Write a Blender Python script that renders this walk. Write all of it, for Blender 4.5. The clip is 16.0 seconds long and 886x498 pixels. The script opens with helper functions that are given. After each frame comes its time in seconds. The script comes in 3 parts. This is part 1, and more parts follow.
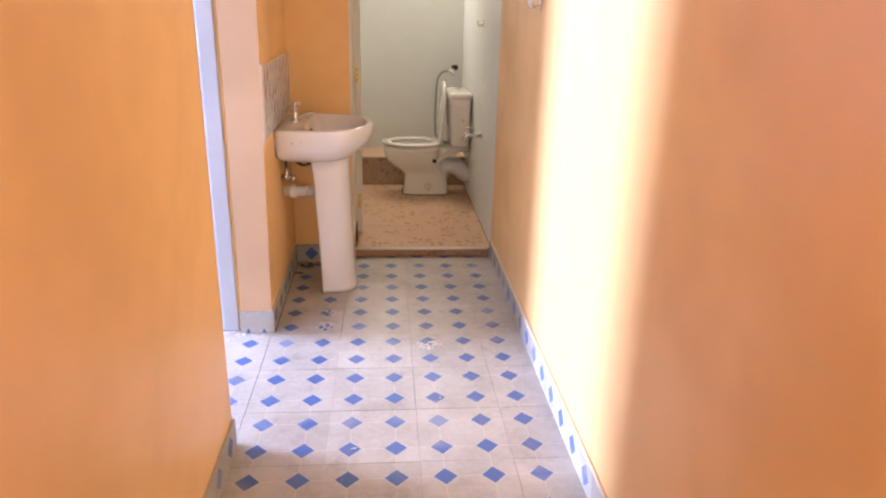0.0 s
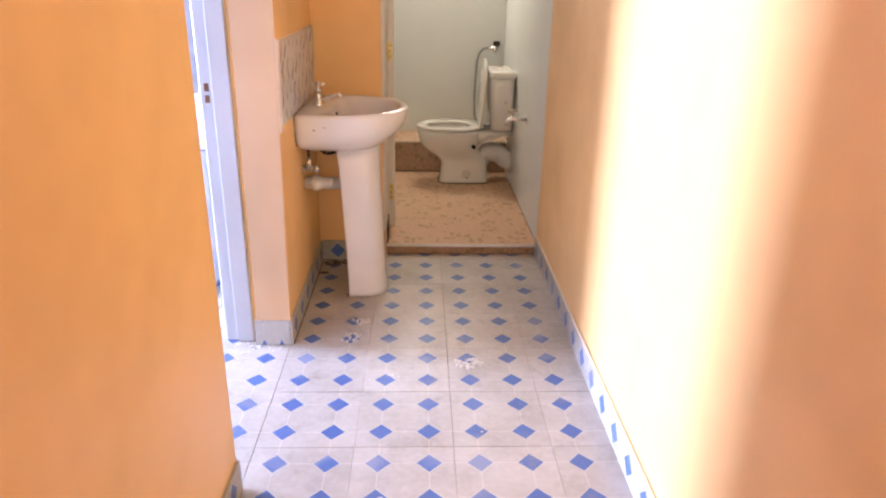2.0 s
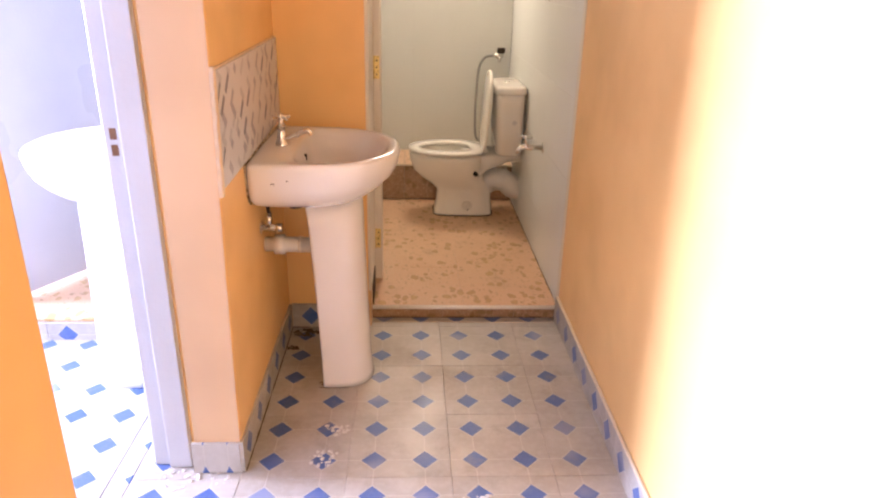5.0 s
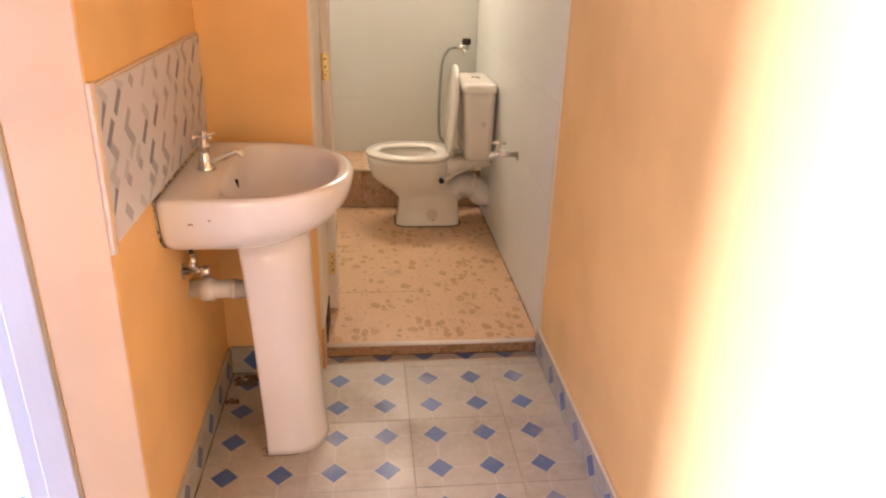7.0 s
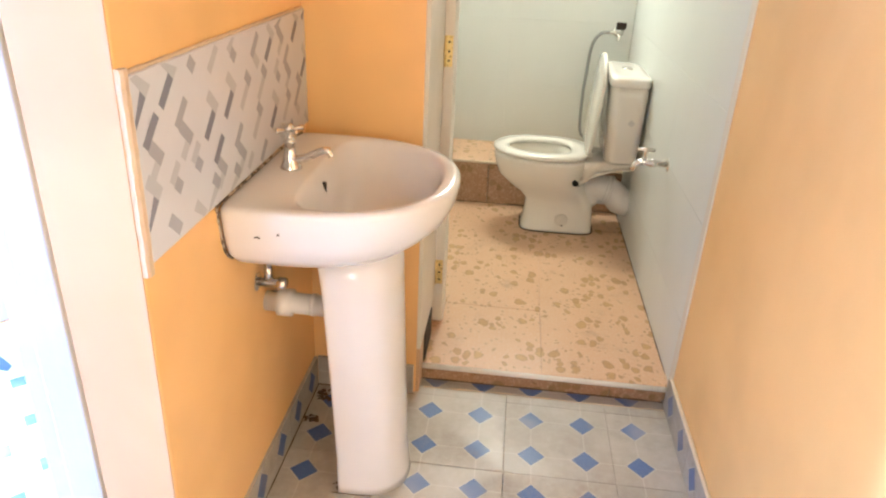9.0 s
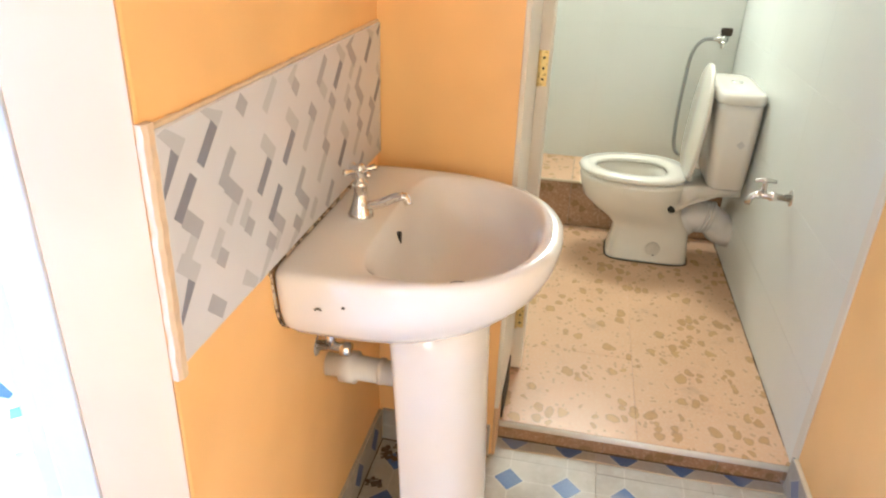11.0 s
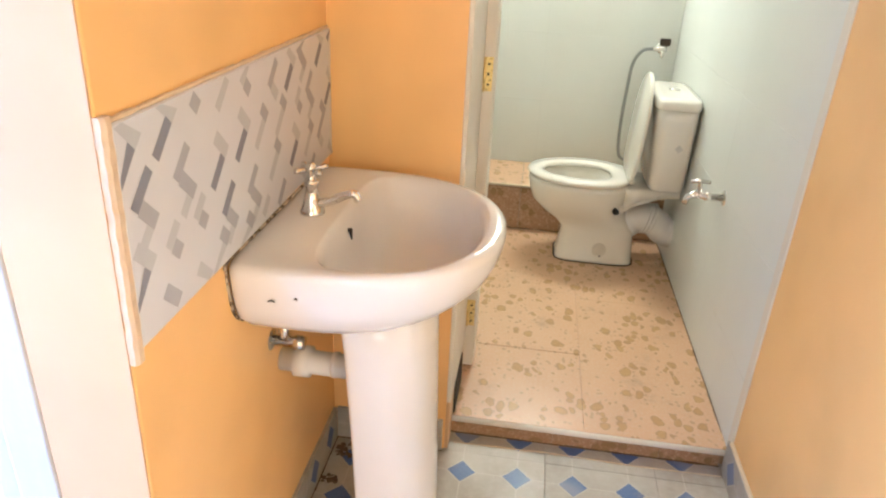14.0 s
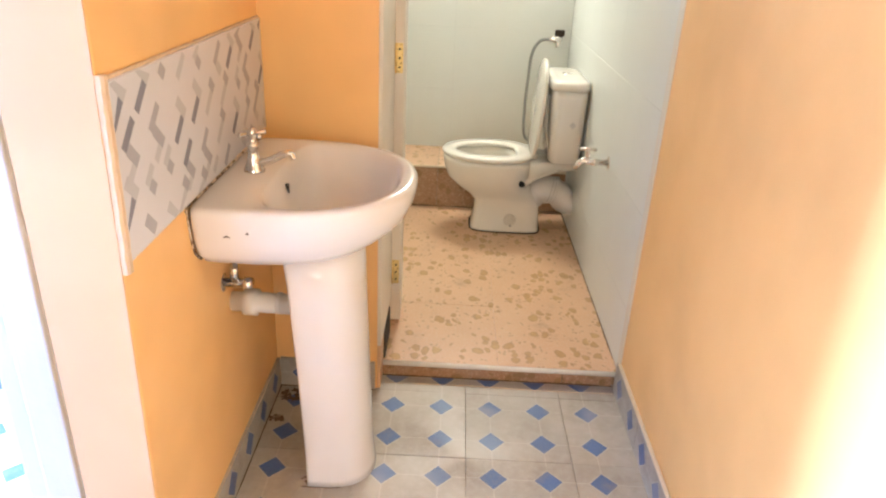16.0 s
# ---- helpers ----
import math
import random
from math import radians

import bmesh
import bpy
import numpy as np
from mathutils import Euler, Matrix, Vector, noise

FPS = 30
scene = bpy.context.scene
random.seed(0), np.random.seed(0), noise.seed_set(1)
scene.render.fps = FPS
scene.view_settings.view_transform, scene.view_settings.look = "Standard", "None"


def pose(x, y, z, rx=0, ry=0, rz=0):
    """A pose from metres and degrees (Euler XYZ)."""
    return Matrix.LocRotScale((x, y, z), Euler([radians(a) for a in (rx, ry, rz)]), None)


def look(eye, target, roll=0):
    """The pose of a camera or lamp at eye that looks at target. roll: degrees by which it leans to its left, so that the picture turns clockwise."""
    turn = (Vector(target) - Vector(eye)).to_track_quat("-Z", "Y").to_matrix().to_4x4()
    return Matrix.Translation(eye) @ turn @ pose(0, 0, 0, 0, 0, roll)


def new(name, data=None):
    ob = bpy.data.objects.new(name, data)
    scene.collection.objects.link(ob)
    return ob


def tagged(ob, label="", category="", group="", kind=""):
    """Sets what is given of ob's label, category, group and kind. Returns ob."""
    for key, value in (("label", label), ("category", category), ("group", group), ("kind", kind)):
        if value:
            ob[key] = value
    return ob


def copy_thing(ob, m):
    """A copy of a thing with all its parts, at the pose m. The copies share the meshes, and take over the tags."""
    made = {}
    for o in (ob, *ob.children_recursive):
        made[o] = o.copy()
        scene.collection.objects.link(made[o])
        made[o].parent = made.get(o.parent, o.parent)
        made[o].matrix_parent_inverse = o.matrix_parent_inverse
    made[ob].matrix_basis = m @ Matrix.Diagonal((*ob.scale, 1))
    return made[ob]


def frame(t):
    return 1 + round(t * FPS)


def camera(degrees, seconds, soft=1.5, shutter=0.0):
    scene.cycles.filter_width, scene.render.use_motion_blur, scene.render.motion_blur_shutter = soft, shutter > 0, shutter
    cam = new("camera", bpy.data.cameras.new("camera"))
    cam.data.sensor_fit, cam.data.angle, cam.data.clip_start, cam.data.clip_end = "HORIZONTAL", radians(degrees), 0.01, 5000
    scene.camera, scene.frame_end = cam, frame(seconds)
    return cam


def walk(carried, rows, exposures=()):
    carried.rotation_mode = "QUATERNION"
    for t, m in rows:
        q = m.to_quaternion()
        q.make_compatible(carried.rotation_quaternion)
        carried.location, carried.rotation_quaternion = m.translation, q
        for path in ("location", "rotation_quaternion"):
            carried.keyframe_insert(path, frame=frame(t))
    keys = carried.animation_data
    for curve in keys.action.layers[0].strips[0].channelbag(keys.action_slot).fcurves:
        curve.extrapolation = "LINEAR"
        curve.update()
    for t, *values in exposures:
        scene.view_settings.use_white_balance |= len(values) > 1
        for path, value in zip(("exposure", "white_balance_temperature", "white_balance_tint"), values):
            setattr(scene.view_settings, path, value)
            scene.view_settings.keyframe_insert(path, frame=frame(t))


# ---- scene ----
cam = camera(65.6, 16.0, 2.2)
PATH = [
    (0, (-0.105, -3.323, 1.368), (0.061, -1.446, 0.696), 1.4),
    (0.5, (-0.133, -3.278, 1.341), (0.064, -1.418, 0.635), 1.2),
    (1, (-0.135, -3.183, 1.33), (0.031, -1.349, 0.551), 1.6),
    (1.5, (-0.133, -3.037, 1.336), (0.0, -1.185, 0.592), 1.8),
    (2, (-0.106, -2.925, 1.318), (-0.038, -1.064, 0.591), 1.0),
    (2.5, (-0.111, -2.797, 1.332), (-0.087, -0.95, 0.565), 2.0),
    (3, (-0.131, -2.646, 1.34), (-0.056, -0.791, 0.597), 1.3),
    (3.5, (-0.18, -2.533, 1.348), (-0.035, -0.661, 0.661), 0.6),
    (5.8, (-0.09, -2.044, 1.343), (-0.011, -0.207, 0.554), 2.2),
    (6, (-0.084, -2.017, 1.348), (0.0, -0.183, 0.555), 2.5),
    (6.5, (-0.111, -1.883, 1.34), (0.076, -0.042, 0.583), 3.1),
    (7, (-0.118, -1.772, 1.343), (0.095, 0.055, 0.558), 1.8),
    (7.5, (-0.127, -1.671, 1.343), (0.041, 0.149, 0.531), 1.8),
    (8, (-0.091, -1.556, 1.327), (-0.08, 0.276, 0.523), 2.2),
    (8.5, (-0.062, -1.476, 1.325), (-0.145, 0.337, 0.483), 2.4),
    (8.7, (-0.053, -1.459, 1.324), (-0.178, 0.346, 0.47), 2.7),
    (10.8, (-0.148, -1.17, 1.323), (-0.446, 0.614, 0.47), 1.4),
    (11, (-0.155, -1.152, 1.327), (-0.497, 0.615, 0.454), 2.0),
    (11.5, (-0.154, -1.113, 1.322), (-0.613, 0.615, 0.426), 2.1),
    (12, (-0.143, -1.057, 1.321), (-0.7, 0.63, 0.403), 3.3),
    (12.5, (-0.147, -1.092, 1.323), (-0.644, 0.619, 0.415), 2.7),
    (13, (-0.158, -1.139, 1.325), (-0.534, 0.618, 0.448), 2.3),
    (13.5, (-0.151, -1.167, 1.321), (-0.424, 0.621, 0.467), 1.7),
    (14, (-0.128, -1.213, 1.326), (-0.35, 0.589, 0.485), 2.9),
    (14.5, (-0.103, -1.276, 1.314), (-0.309, 0.53, 0.478), 3.1),
    (15, (-0.076, -1.351, 1.317), (-0.258, 0.437, 0.439), 3.4),
    (15.5, (-0.05, -1.453, 1.321), (-0.175, 0.352, 0.468), 2.6),
    (16, (-0.08, -1.518, 1.328), (-0.094, 0.303, 0.503), 2.8),
]
walk(cam, [(t, look(eye, target, roll)) for t, eye, target, roll in PATH],
     [(0, 0.32, 6900, 18), (3.5, 0.46, 7000, 19), (6, 0.58, 8100, 26), (7, 0.60, 7900, 23), (8.5, 1.08, 6500, 6), (11, 1.17, 5950, 0), (12, 0.77, 6100, 5), (13, 1.11, 5950, 0), (14.5, 1.12, 6050, 1), (15.5, 1.12, 5950, 1), (16, 1.08, 6400, 6)])

# ---- world and light ----
world = bpy.data.worlds.new("sky")
scene.world = world
world.use_nodes = True
wn = world.node_tree
sky = wn.nodes.new("ShaderNodeTexSky")
sky.sky_type = "NISHITA"
sky.sun_disc = False
sky.sun_elevation, sky.sun_rotation = radians(50), radians(-80)
wn.nodes["Background"].inputs["Strength"].default_value = 0.1
wn.links.new(sky.outputs["Color"], wn.nodes["Background"].inputs["Color"])


def window_light(name, m, w, h, watts, colour):
    d = bpy.data.lights.new(name, "AREA")
    d.shape, d.size, d.size_y, d.energy, d.color = "RECTANGLE", w, h, watts, colour
    ob = new(name, d)
    ob.matrix_basis = m
    return ob


XO = -5.60                      # outer wall of the washroom
# daylight at washroom and toilet windows; behind the walker only an added fill lamp
window_light("window_light_washroom", look((XO + 0.02, 0.28, 1.15), (0.0, -1.1, 0.9)), 1.4, 1.0, 1220, (0.465, 0.60, 1.0))
window_light("window_light_toilet", look((0.0, 2.17, 1.95), (0.0, 0.9, 0.4)), 0.5, 0.4, 13, (1.0, 0.95, 0.84))
window_light("fill_light_behind", look((-0.05, -4.55, 1.6), (-0.05, 0.0, 0.9)), 0.8, 1.2, 17, (1.0, 0.90, 0.74))


# ---- materials ----
class Nodes:
    """A short hand for building node materials."""

    def __init__(self, name):
        self.mat = bpy.data.materials.new(name)
        self.mat.use_nodes = True
        self.t = self.mat.node_tree
        self.bsdf = self.t.nodes["Principled BSDF"]

    def put(self, socket, value):
        if hasattr(value, "is_output"):
            self.t.links.new(value, socket)
        elif isinstance(value, tuple) and len(value) == 3 and socket.type == "RGBA":
            socket.default_value = (*value, 1)
        else:
            socket.default_value = value

    def coords(self, kind="Object"):
        return self.t.nodes.new("ShaderNodeTexCoord").outputs[kind]

    def world(self):
        return self.t.nodes.new("ShaderNodeNewGeometry").outputs["Position"]

    def rand(self):
        return self.t.nodes.new("ShaderNodeObjectInfo").outputs["Random"]

    def math(self, op, a, b=0.0, c=0.0):
        n = self.t.nodes.new("ShaderNodeMath")
        n.operation = op
        for s, v in zip(n.inputs, (a, b, c)):
            self.put(s, v)
        return n.outputs[0]

    def vmath(self, op, a, b=(0.0, 0.0, 0.0)):
        n = self.t.nodes.new("ShaderNodeVectorMath")
        n.operation = op
        self.put(n.inputs[0], a)
        self.put(n.inputs[1], b)
        return n.outputs[0]

    def xyz(self, v):
        n = self.t.nodes.new("ShaderNodeSeparateXYZ")
        self.put(n.inputs[0], v)
        return n.outputs

    def noise(self, v, scale, detail=4.0, rough=0.55):
        n = self.t.nodes.new("ShaderNodeTexNoise")
        self.put(n.inputs["Vector"], v)
        n.inputs["Scale"].default_value = scale
        n.inputs["Detail"].default_value = detail
        n.inputs["Roughness"].default_value = rough
        return n.outputs

    def voronoi(self, v, scale, feature="F1", randomness=1.0):
        n = self.t.nodes.new("ShaderNodeTexVoronoi")
        n.feature = feature
        self.put(n.inputs["Vector"], v)
        n.inputs["Scale"].default_value = scale
        n.inputs["Randomness"].default_value = randomness
        return n.outputs

    def step(self, v, lo, hi, a=0.0, b=1.0):
        n = self.t.nodes.new("ShaderNodeMapRange")
        n.interpolation_type = "SMOOTHSTEP"
        for s, x in zip(n.inputs, (v, lo, hi, a, b)):
            self.put(s, x)
        return n.outputs[0]

    def mix(self, fac, a, b, blend="MIX"):
        n = self.t.nodes.new("ShaderNodeMix")
        n.data_type, n.blend_type = "RGBA", blend
        self.put(n.inputs[0], fac)
        self.put(n.inputs[6], a)
        self.put(n.inputs[7], b)
        return n.outputs[2]

    def bump(self, h, strength=0.3, distance=0.002):
        n = self.t.nodes.new("ShaderNodeBump")
        n.inputs["Strength"].default_value = strength
        n.inputs["Distance"].default_value = distance
        self.put(n.inputs["Height"], h)
        self.put(self.bsdf.inputs["Normal"], n.outputs[0])

    def out(self, colour, rough=0.5, metal=0.0, **more):
        self.put(self.bsdf.inputs["Base Color"], colour)
        self.put(self.bsdf.inputs["Roughness"], rough)
        self.put(self.bsdf.inputs["Metallic"], metal)
        for k, v in more.items():
            self.put(self.bsdf.inputs[k.replace("_", " ")], v)
        return self.mat


def paint(name, colour, rough=0.4, vary=0.12, relief=0.25):
    """Brushed wall paint over plaster, a little uneven, with scuffs."""
    n = Nodes(name)
    p = n.world()
    big = n.noise(p, 2.2, 3)[0]
    fine = n.noise(p, 60, 4)[0]
    dark = tuple(c * (1 - vary) for c in colour)
    c = n.mix(n.step(big, 0.35, 0.7), colour, dark)
    scuff = n.step(n.noise(n.vmath("MULTIPLY", p, (1, 1, 0.35)), 9, 6, 0.7)[0], 0.68, 0.76, 0.0, 0.25)
    c = n.mix(scuff, c, tuple(min(1, x * 0.8 + 0.08) for x in colour))
    h = n.math("ADD", n.math("MULTIPLY", fine, 0.5), n.noise(p, 14, 3)[0])
    n.bump(h, relief, 0.002)
    return n.out(c, n.step(big, 0.3, 0.7, rough - 0.06, rough + 0.08))


def glazed_diamonds(name):
    """Pale glazed tile, 30 cm, printed with four blue diamonds and faint octagon lines."""
    n = Nodes(name)
    o, p = n.coords(), n.world()
    x, y, _ = n.xyz(o)
    # place within one 15 cm cell round each diamond
    def cell(a):
        return n.math("ABSOLUTE", n.math("SUBTRACT", n.math("WRAP", a, 0.15, 0.0), 0.075))
    ax, ay = cell(x), cell(y)
    d = n.math("ADD", ax, n.math("MULTIPLY", ay, 0.96))
    dia = n.step(d, 0.0375, 0.0385, 1.0, 0.0)
    # thin pale outline and octagon lines that run from diamond to diamond
    ring = n.math("MULTIPLY", n.step(d, 0.0375, 0.039), n.step(d, 0.042, 0.0435, 1.0, 0.0))
    lines = n.math("MAXIMUM", n.step(ax, 0.0012, 0.002, 1.0, 0.0), n.step(ay, 0.0012, 0.002, 1.0, 0.0))
    lines = n.math("MULTIPLY", n.math("MAXIMUM", ring, lines), 0.4)
    cloud = n.noise(p, 5, 5, 0.6)[0]
    base = n.mix(n.step(cloud, 0.3, 0.7), (0.45, 0.42, 0.375), (0.365, 0.33, 0.285))
    base = n.mix(n.step(n.noise(p, 45, 4)[0], 0.4, 0.75, 0, 0.3), base, (0.52, 0.51, 0.49))
    base = n.mix(lines, base, (0.62, 0.60, 0.56))
    blue = n.mix(n.noise(p, 130, 3)[0], (0.035, 0.085, 0.27), (0.085, 0.16, 0.36))
    fade = n.step(n.noise(n.vmath("ADD", p, (3.1, 1.7, 0)), 3.3, 2)[0], 0.56, 0.68, 0.0, 0.45)
    c = n.mix(dia, base, n.mix(fade, blue, (0.36, 0.37, 0.42)))
    grime = n.step(n.noise(p, 7, 8, 0.72)[0], 0.5, 0.73, 0.0, 0.55)
    c = n.mix(grime, c, (0.27, 0.235, 0.19))
    shade = n.math("MULTIPLY_ADD", n.rand(), 0.10, 0.93)
    hsv = n.t.nodes.new("ShaderNodeHueSaturation")
    n.put(hsv.inputs["Value"], shade)
    n.put(hsv.inputs["Color"], c)
    n.bump(n.noise(p, 25, 3)[0], 0.08, 0.002)
    return n.out(hsv.outputs[0], n.math("ADD", n.step(cloud, 0.3, 0.7, 0.34, 0.5), n.math("MULTIPLY", grime, 0.4)))


def pebble_print(name, pale=(0.70, 0.455, 0.29), deep=(0.60, 0.365, 0.215), stone=1.0):
    """Cream glazed tile printed with clusters of brown pebbles."""
    n = Nodes(name)
    p = n.world()
    warp = n.noise(p, 14, 2)[1]
    q = n.vmath("ADD", p, n.vmath("SCALE", warp))
    q.node.inputs[1].links[0].from_node.inputs["Scale"].default_value = 0.05
    s = n.vmath("MULTIPLY", q, (1.15, 0.85, 1.1))
    v = n.voronoi(s, 25)
    size = n.xyz(v["Color"])
    r = n.step(size[0], 0.2, 0.9, 0.12, 0.50)
    keep = n.math("GREATER_THAN", size[1], 0.36)
    blob = n.math("MULTIPLY", keep, n.step(n.math("SUBTRACT", v["Distance"], r), -0.03, 0.02, 1.0, 0.0))
    rim = n.math("MULTIPLY", keep, n.step(n.math("ABSOLUTE", n.math("SUBTRACT", v["Distance"], r)), 0.02, 0.08, 1.0, 0.0))
    v2 = n.voronoi(n.vmath("MULTIPLY", q, (1.1, 0.9, 1.0)), 50)
    small = n.math("MULTIPLY", n.math("GREATER_THAN", n.xyz(v2["Color"])[0], 0.62), n.step(v2["Distance"], 0.2, 0.36, 1.0, 0.0))
    base = n.mix(n.noise(p, 8, 5)[0], pale, deep)
    base = n.mix(n.step(n.noise(p, 120, 3)[0], 0.45, 0.7, 0, 0.35), base, (0.70, 0.56, 0.42))
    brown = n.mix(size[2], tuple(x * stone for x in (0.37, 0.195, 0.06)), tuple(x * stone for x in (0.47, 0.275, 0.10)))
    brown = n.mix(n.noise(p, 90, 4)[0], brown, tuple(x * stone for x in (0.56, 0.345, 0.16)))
    c = n.mix(n.math("MULTIPLY", small, 0.6), base, (0.38, 0.24, 0.13))
    c = n.mix(n.math("MULTIPLY", blob, 0.95), c, brown)
    c = n.mix(n.math("MULTIPLY", rim, 0.42), c, (0.28, 0.16, 0.08))
    dirt = n.step(n.noise(p, 5, 7, 0.7)[0], 0.56, 0.75, 0, 0.45)
    c = n.mix(dirt, c, (0.30, 0.20, 0.13))
    n.bump(n.noise(p, 40, 3)[0], 0.08, 0.002)
    return n.out(c, n.math("ADD", 0.3, n.math("MULTIPLY", dirt, 0.4)))


def wall_glaze(name):
    """Off-white glazed wall tile with cloudy grey-green marks and water stains."""
    n = Nodes(name)
    p = n.world()
    c = n.mix(n.noise(p, 3, 5, 0.6)[0], (0.74, 0.76, 0.73), (0.68, 0.71, 0.68))
    run = n.noise(n.vmath("MULTIPLY", p, (1, 1, 0.2)), 9, 3)[0]
    c = n.mix(n.math("MULTIPLY", run, 0.22), c, (0.58, 0.575, 0.53))
    return n.out(c, n.math("MULTIPLY_ADD", n.noise(p, 4, 2)[0], 0.1, 0.28))


def ceramic(name, colour):
    n = Nodes(name)
    p = n.world()
    c = n.mix(n.noise(p, 7, 5)[0], colour, tuple(x * 0.9 for x in colour))
    grime = n.step(n.noise(p, 22, 8, 0.75)[0], 0.63, 0.72, 0, 0.28)
    c = n.mix(grime, c, (0.42, 0.36, 0.29))
    return n.out(c, n.math("ADD", 0.14, n.math("MULTIPLY", grime, 0.6)), Coat_Weight=0.3)


def metal(name, colour, rough):
    n = Nodes(name)
    p = n.world()
    spot = n.step(n.noise(p, 140, 4)[0], 0.5, 0.7)
    return n.out(n.mix(spot, colour, tuple(x * 0.6 for x in colour)), n.math("MULTIPLY_ADD", spot, 0.25, rough), 1.0)


def plain(name, colour, rough=0.5, vary=0.25, scale=40):
    n = Nodes(name)
    p = n.world()
    c = n.mix(n.noise(p, scale, 5)[0], colour, tuple(x * (1 - vary) for x in colour))
    n.bump(n.noise(p, scale * 2, 3)[0], 0.15, 0.001)
    return n.out(c, rough)


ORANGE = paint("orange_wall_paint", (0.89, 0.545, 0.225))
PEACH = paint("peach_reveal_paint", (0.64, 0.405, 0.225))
WHITE = paint("white_wall_paint", (0.42, 0.43, 0.44), 0.5)
GLOSS = paint("white_gloss_paint", (0.51, 0.505, 0.515), 0.3, 0.1, 0.5)
LINING = paint("cream_gloss_paint", (0.74, 0.69, 0.60), 0.35, 0.1, 0.4)
CEIL = paint("ceiling_paint", (0.78, 0.76, 0.72), 0.7)
FLOOR = glazed_diamonds("diamond_floor_tile")
PEBBLE = pebble_print("pebble_floor_tile")
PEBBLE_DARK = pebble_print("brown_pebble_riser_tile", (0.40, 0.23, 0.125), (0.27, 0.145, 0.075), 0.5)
TILEWALL = wall_glaze("pale_wall_tile")
SANI = ceramic("white_ceramic", (0.79, 0.775, 0.77))
SANI_T = ceramic("ivory_ceramic", (0.77, 0.735, 0.665))
CHROME = metal("chrome", (0.72, 0.70, 0.67), 0.16)
BRASS = metal("brass", (0.76, 0.60, 0.27), 0.4)
PALE_GROUT = plain("pale_grout", (0.64, 0.65, 0.62), 0.8)
GROUT = plain("grout", (0.42, 0.38, 0.32), 0.9)
CREAM = plain("cream_edge", (0.74, 0.62, 0.46), 0.6, 0.2, 25)
PVC = plain("white_pvc", (0.72, 0.70, 0.67), 0.4, 0.15, 18)
DARK = plain("dark_rot", (0.05, 0.035, 0.025), 0.95)
GRIME = plain("brown_grime", (0.13, 0.085, 0.05), 0.95)
BLACK = plain("black_hole", (0.015, 0.013, 0.012), 0.8)


def sealant(name):
    """Old cream filler, broken by dark mould."""
    n = Nodes(name)
    p = n.world()
    mould = n.step(n.noise(p, 34, 5, 0.7)[0], 0.44, 0.56)
    n.bump(n.noise(p, 90, 3)[0], 0.5, 0.002)
    return n.out(n.mix(mould, (0.58, 0.48, 0.36), (0.10, 0.065, 0.035)), 0.85)


SEAL = sealant("dirty_sealant")
RUBBLE = plain("plaster_crumbs", (0.72, 0.70, 0.66), 0.95, 0.3, 120)
GREYHOSE = plain("grey_hose", (0.30, 0.31, 0.30), 0.4)


# ---- mesh helpers ----
def mesh_ob(name, bm, mat, smooth=False, parent=None):
    me = bpy.data.meshes.new(name)
    bmesh.ops.recalc_face_normals(bm, faces=bm.faces)
    bm.to_mesh(me)
    bm.free()
    for m in (mat if isinstance(mat, (list, tuple)) else [mat]):
        me.materials.append(m)
    if smooth:
        me.polygons.foreach_set("use_smooth", [True] * len(me.polygons))
    ob = new(name, me)
    ob.parent = parent
    return ob


def add_box(bm, x0, x1, y0, y1, z0, z1, bevel=0.0, seg=1, mi=0):
    r = bmesh.ops.create_cube(bm, size=1.0)
    vs = r["verts"]
    for v in vs:
        v.co = Vector(((x0 + x1) / 2 + v.co.x * (x1 - x0), (y0 + y1) / 2 + v.co.y * (y1 - y0), (z0 + z1) / 2 + v.co.z * (z1 - z0)))
    fs = {f for v in vs for f in v.link_faces}
    for f in fs:
        f.material_index = mi
    if bevel:
        es = list({e for v in vs for e in v.link_edges})
        bmesh.ops.bevel(bm, geom=es, offset=bevel, segments=seg, affect="EDGES", profile=0.5, clamp_overlap=True)


def box(name, x0, x1, y0, y1, z0, z1, mat, bevel=0.0, parent=None, seg=1):
    bm = bmesh.new()
    add_box(bm, x0, x1, y0, y1, z0, z1, bevel, seg)
    return mesh_ob(name, bm, mat, False, parent)


def add_tube(bm, path, radius, sides=12, caps=True, mi=0):
    """A round bar along points; radius is a number or one for each point."""
    path = [Vector(p) for p in path]
    rad = radius if isinstance(radius, (list, tuple)) else [radius] * len(path)
    rings, side = [], None
    for i, p in enumerate(path):
        d = (path[min(i + 1, len(path) - 1)] - path[max(i - 1, 0)]).normalized()
        ref = side if side is not None else (Vector((0, 0, 1)) if abs(d.z) < 0.9 else Vector((1, 0, 0)))
        a = (ref - d * ref.dot(d)).normalized()
        side = a
        b = d.cross(a)
        rings.append([bm.verts.new(p + (a * math.cos(k * math.tau / sides) + b * math.sin(k * math.tau / sides)) * rad[i]) for k in range(sides)])
    skin(bm, rings, mi)
    if caps:
        for ring in (rings[0], rings[-1]):
            bm.faces.new(ring).material_index = mi


def skin(bm, rings, mi=0):
    for a, b in zip(rings, rings[1:]):
        n = len(a)
        for k in range(n):
            f = bm.faces.new((a[k], a[(k + 1) % n], b[(k + 1) % n], b[k]))
            f.material_index = mi


def tube(name, path, radius, mat, parent=None, sides=12):
    bm = bmesh.new()
    add_tube(bm, path, radius, sides)
    ob = mesh_ob(name, bm, mat, True, parent)
    return ob


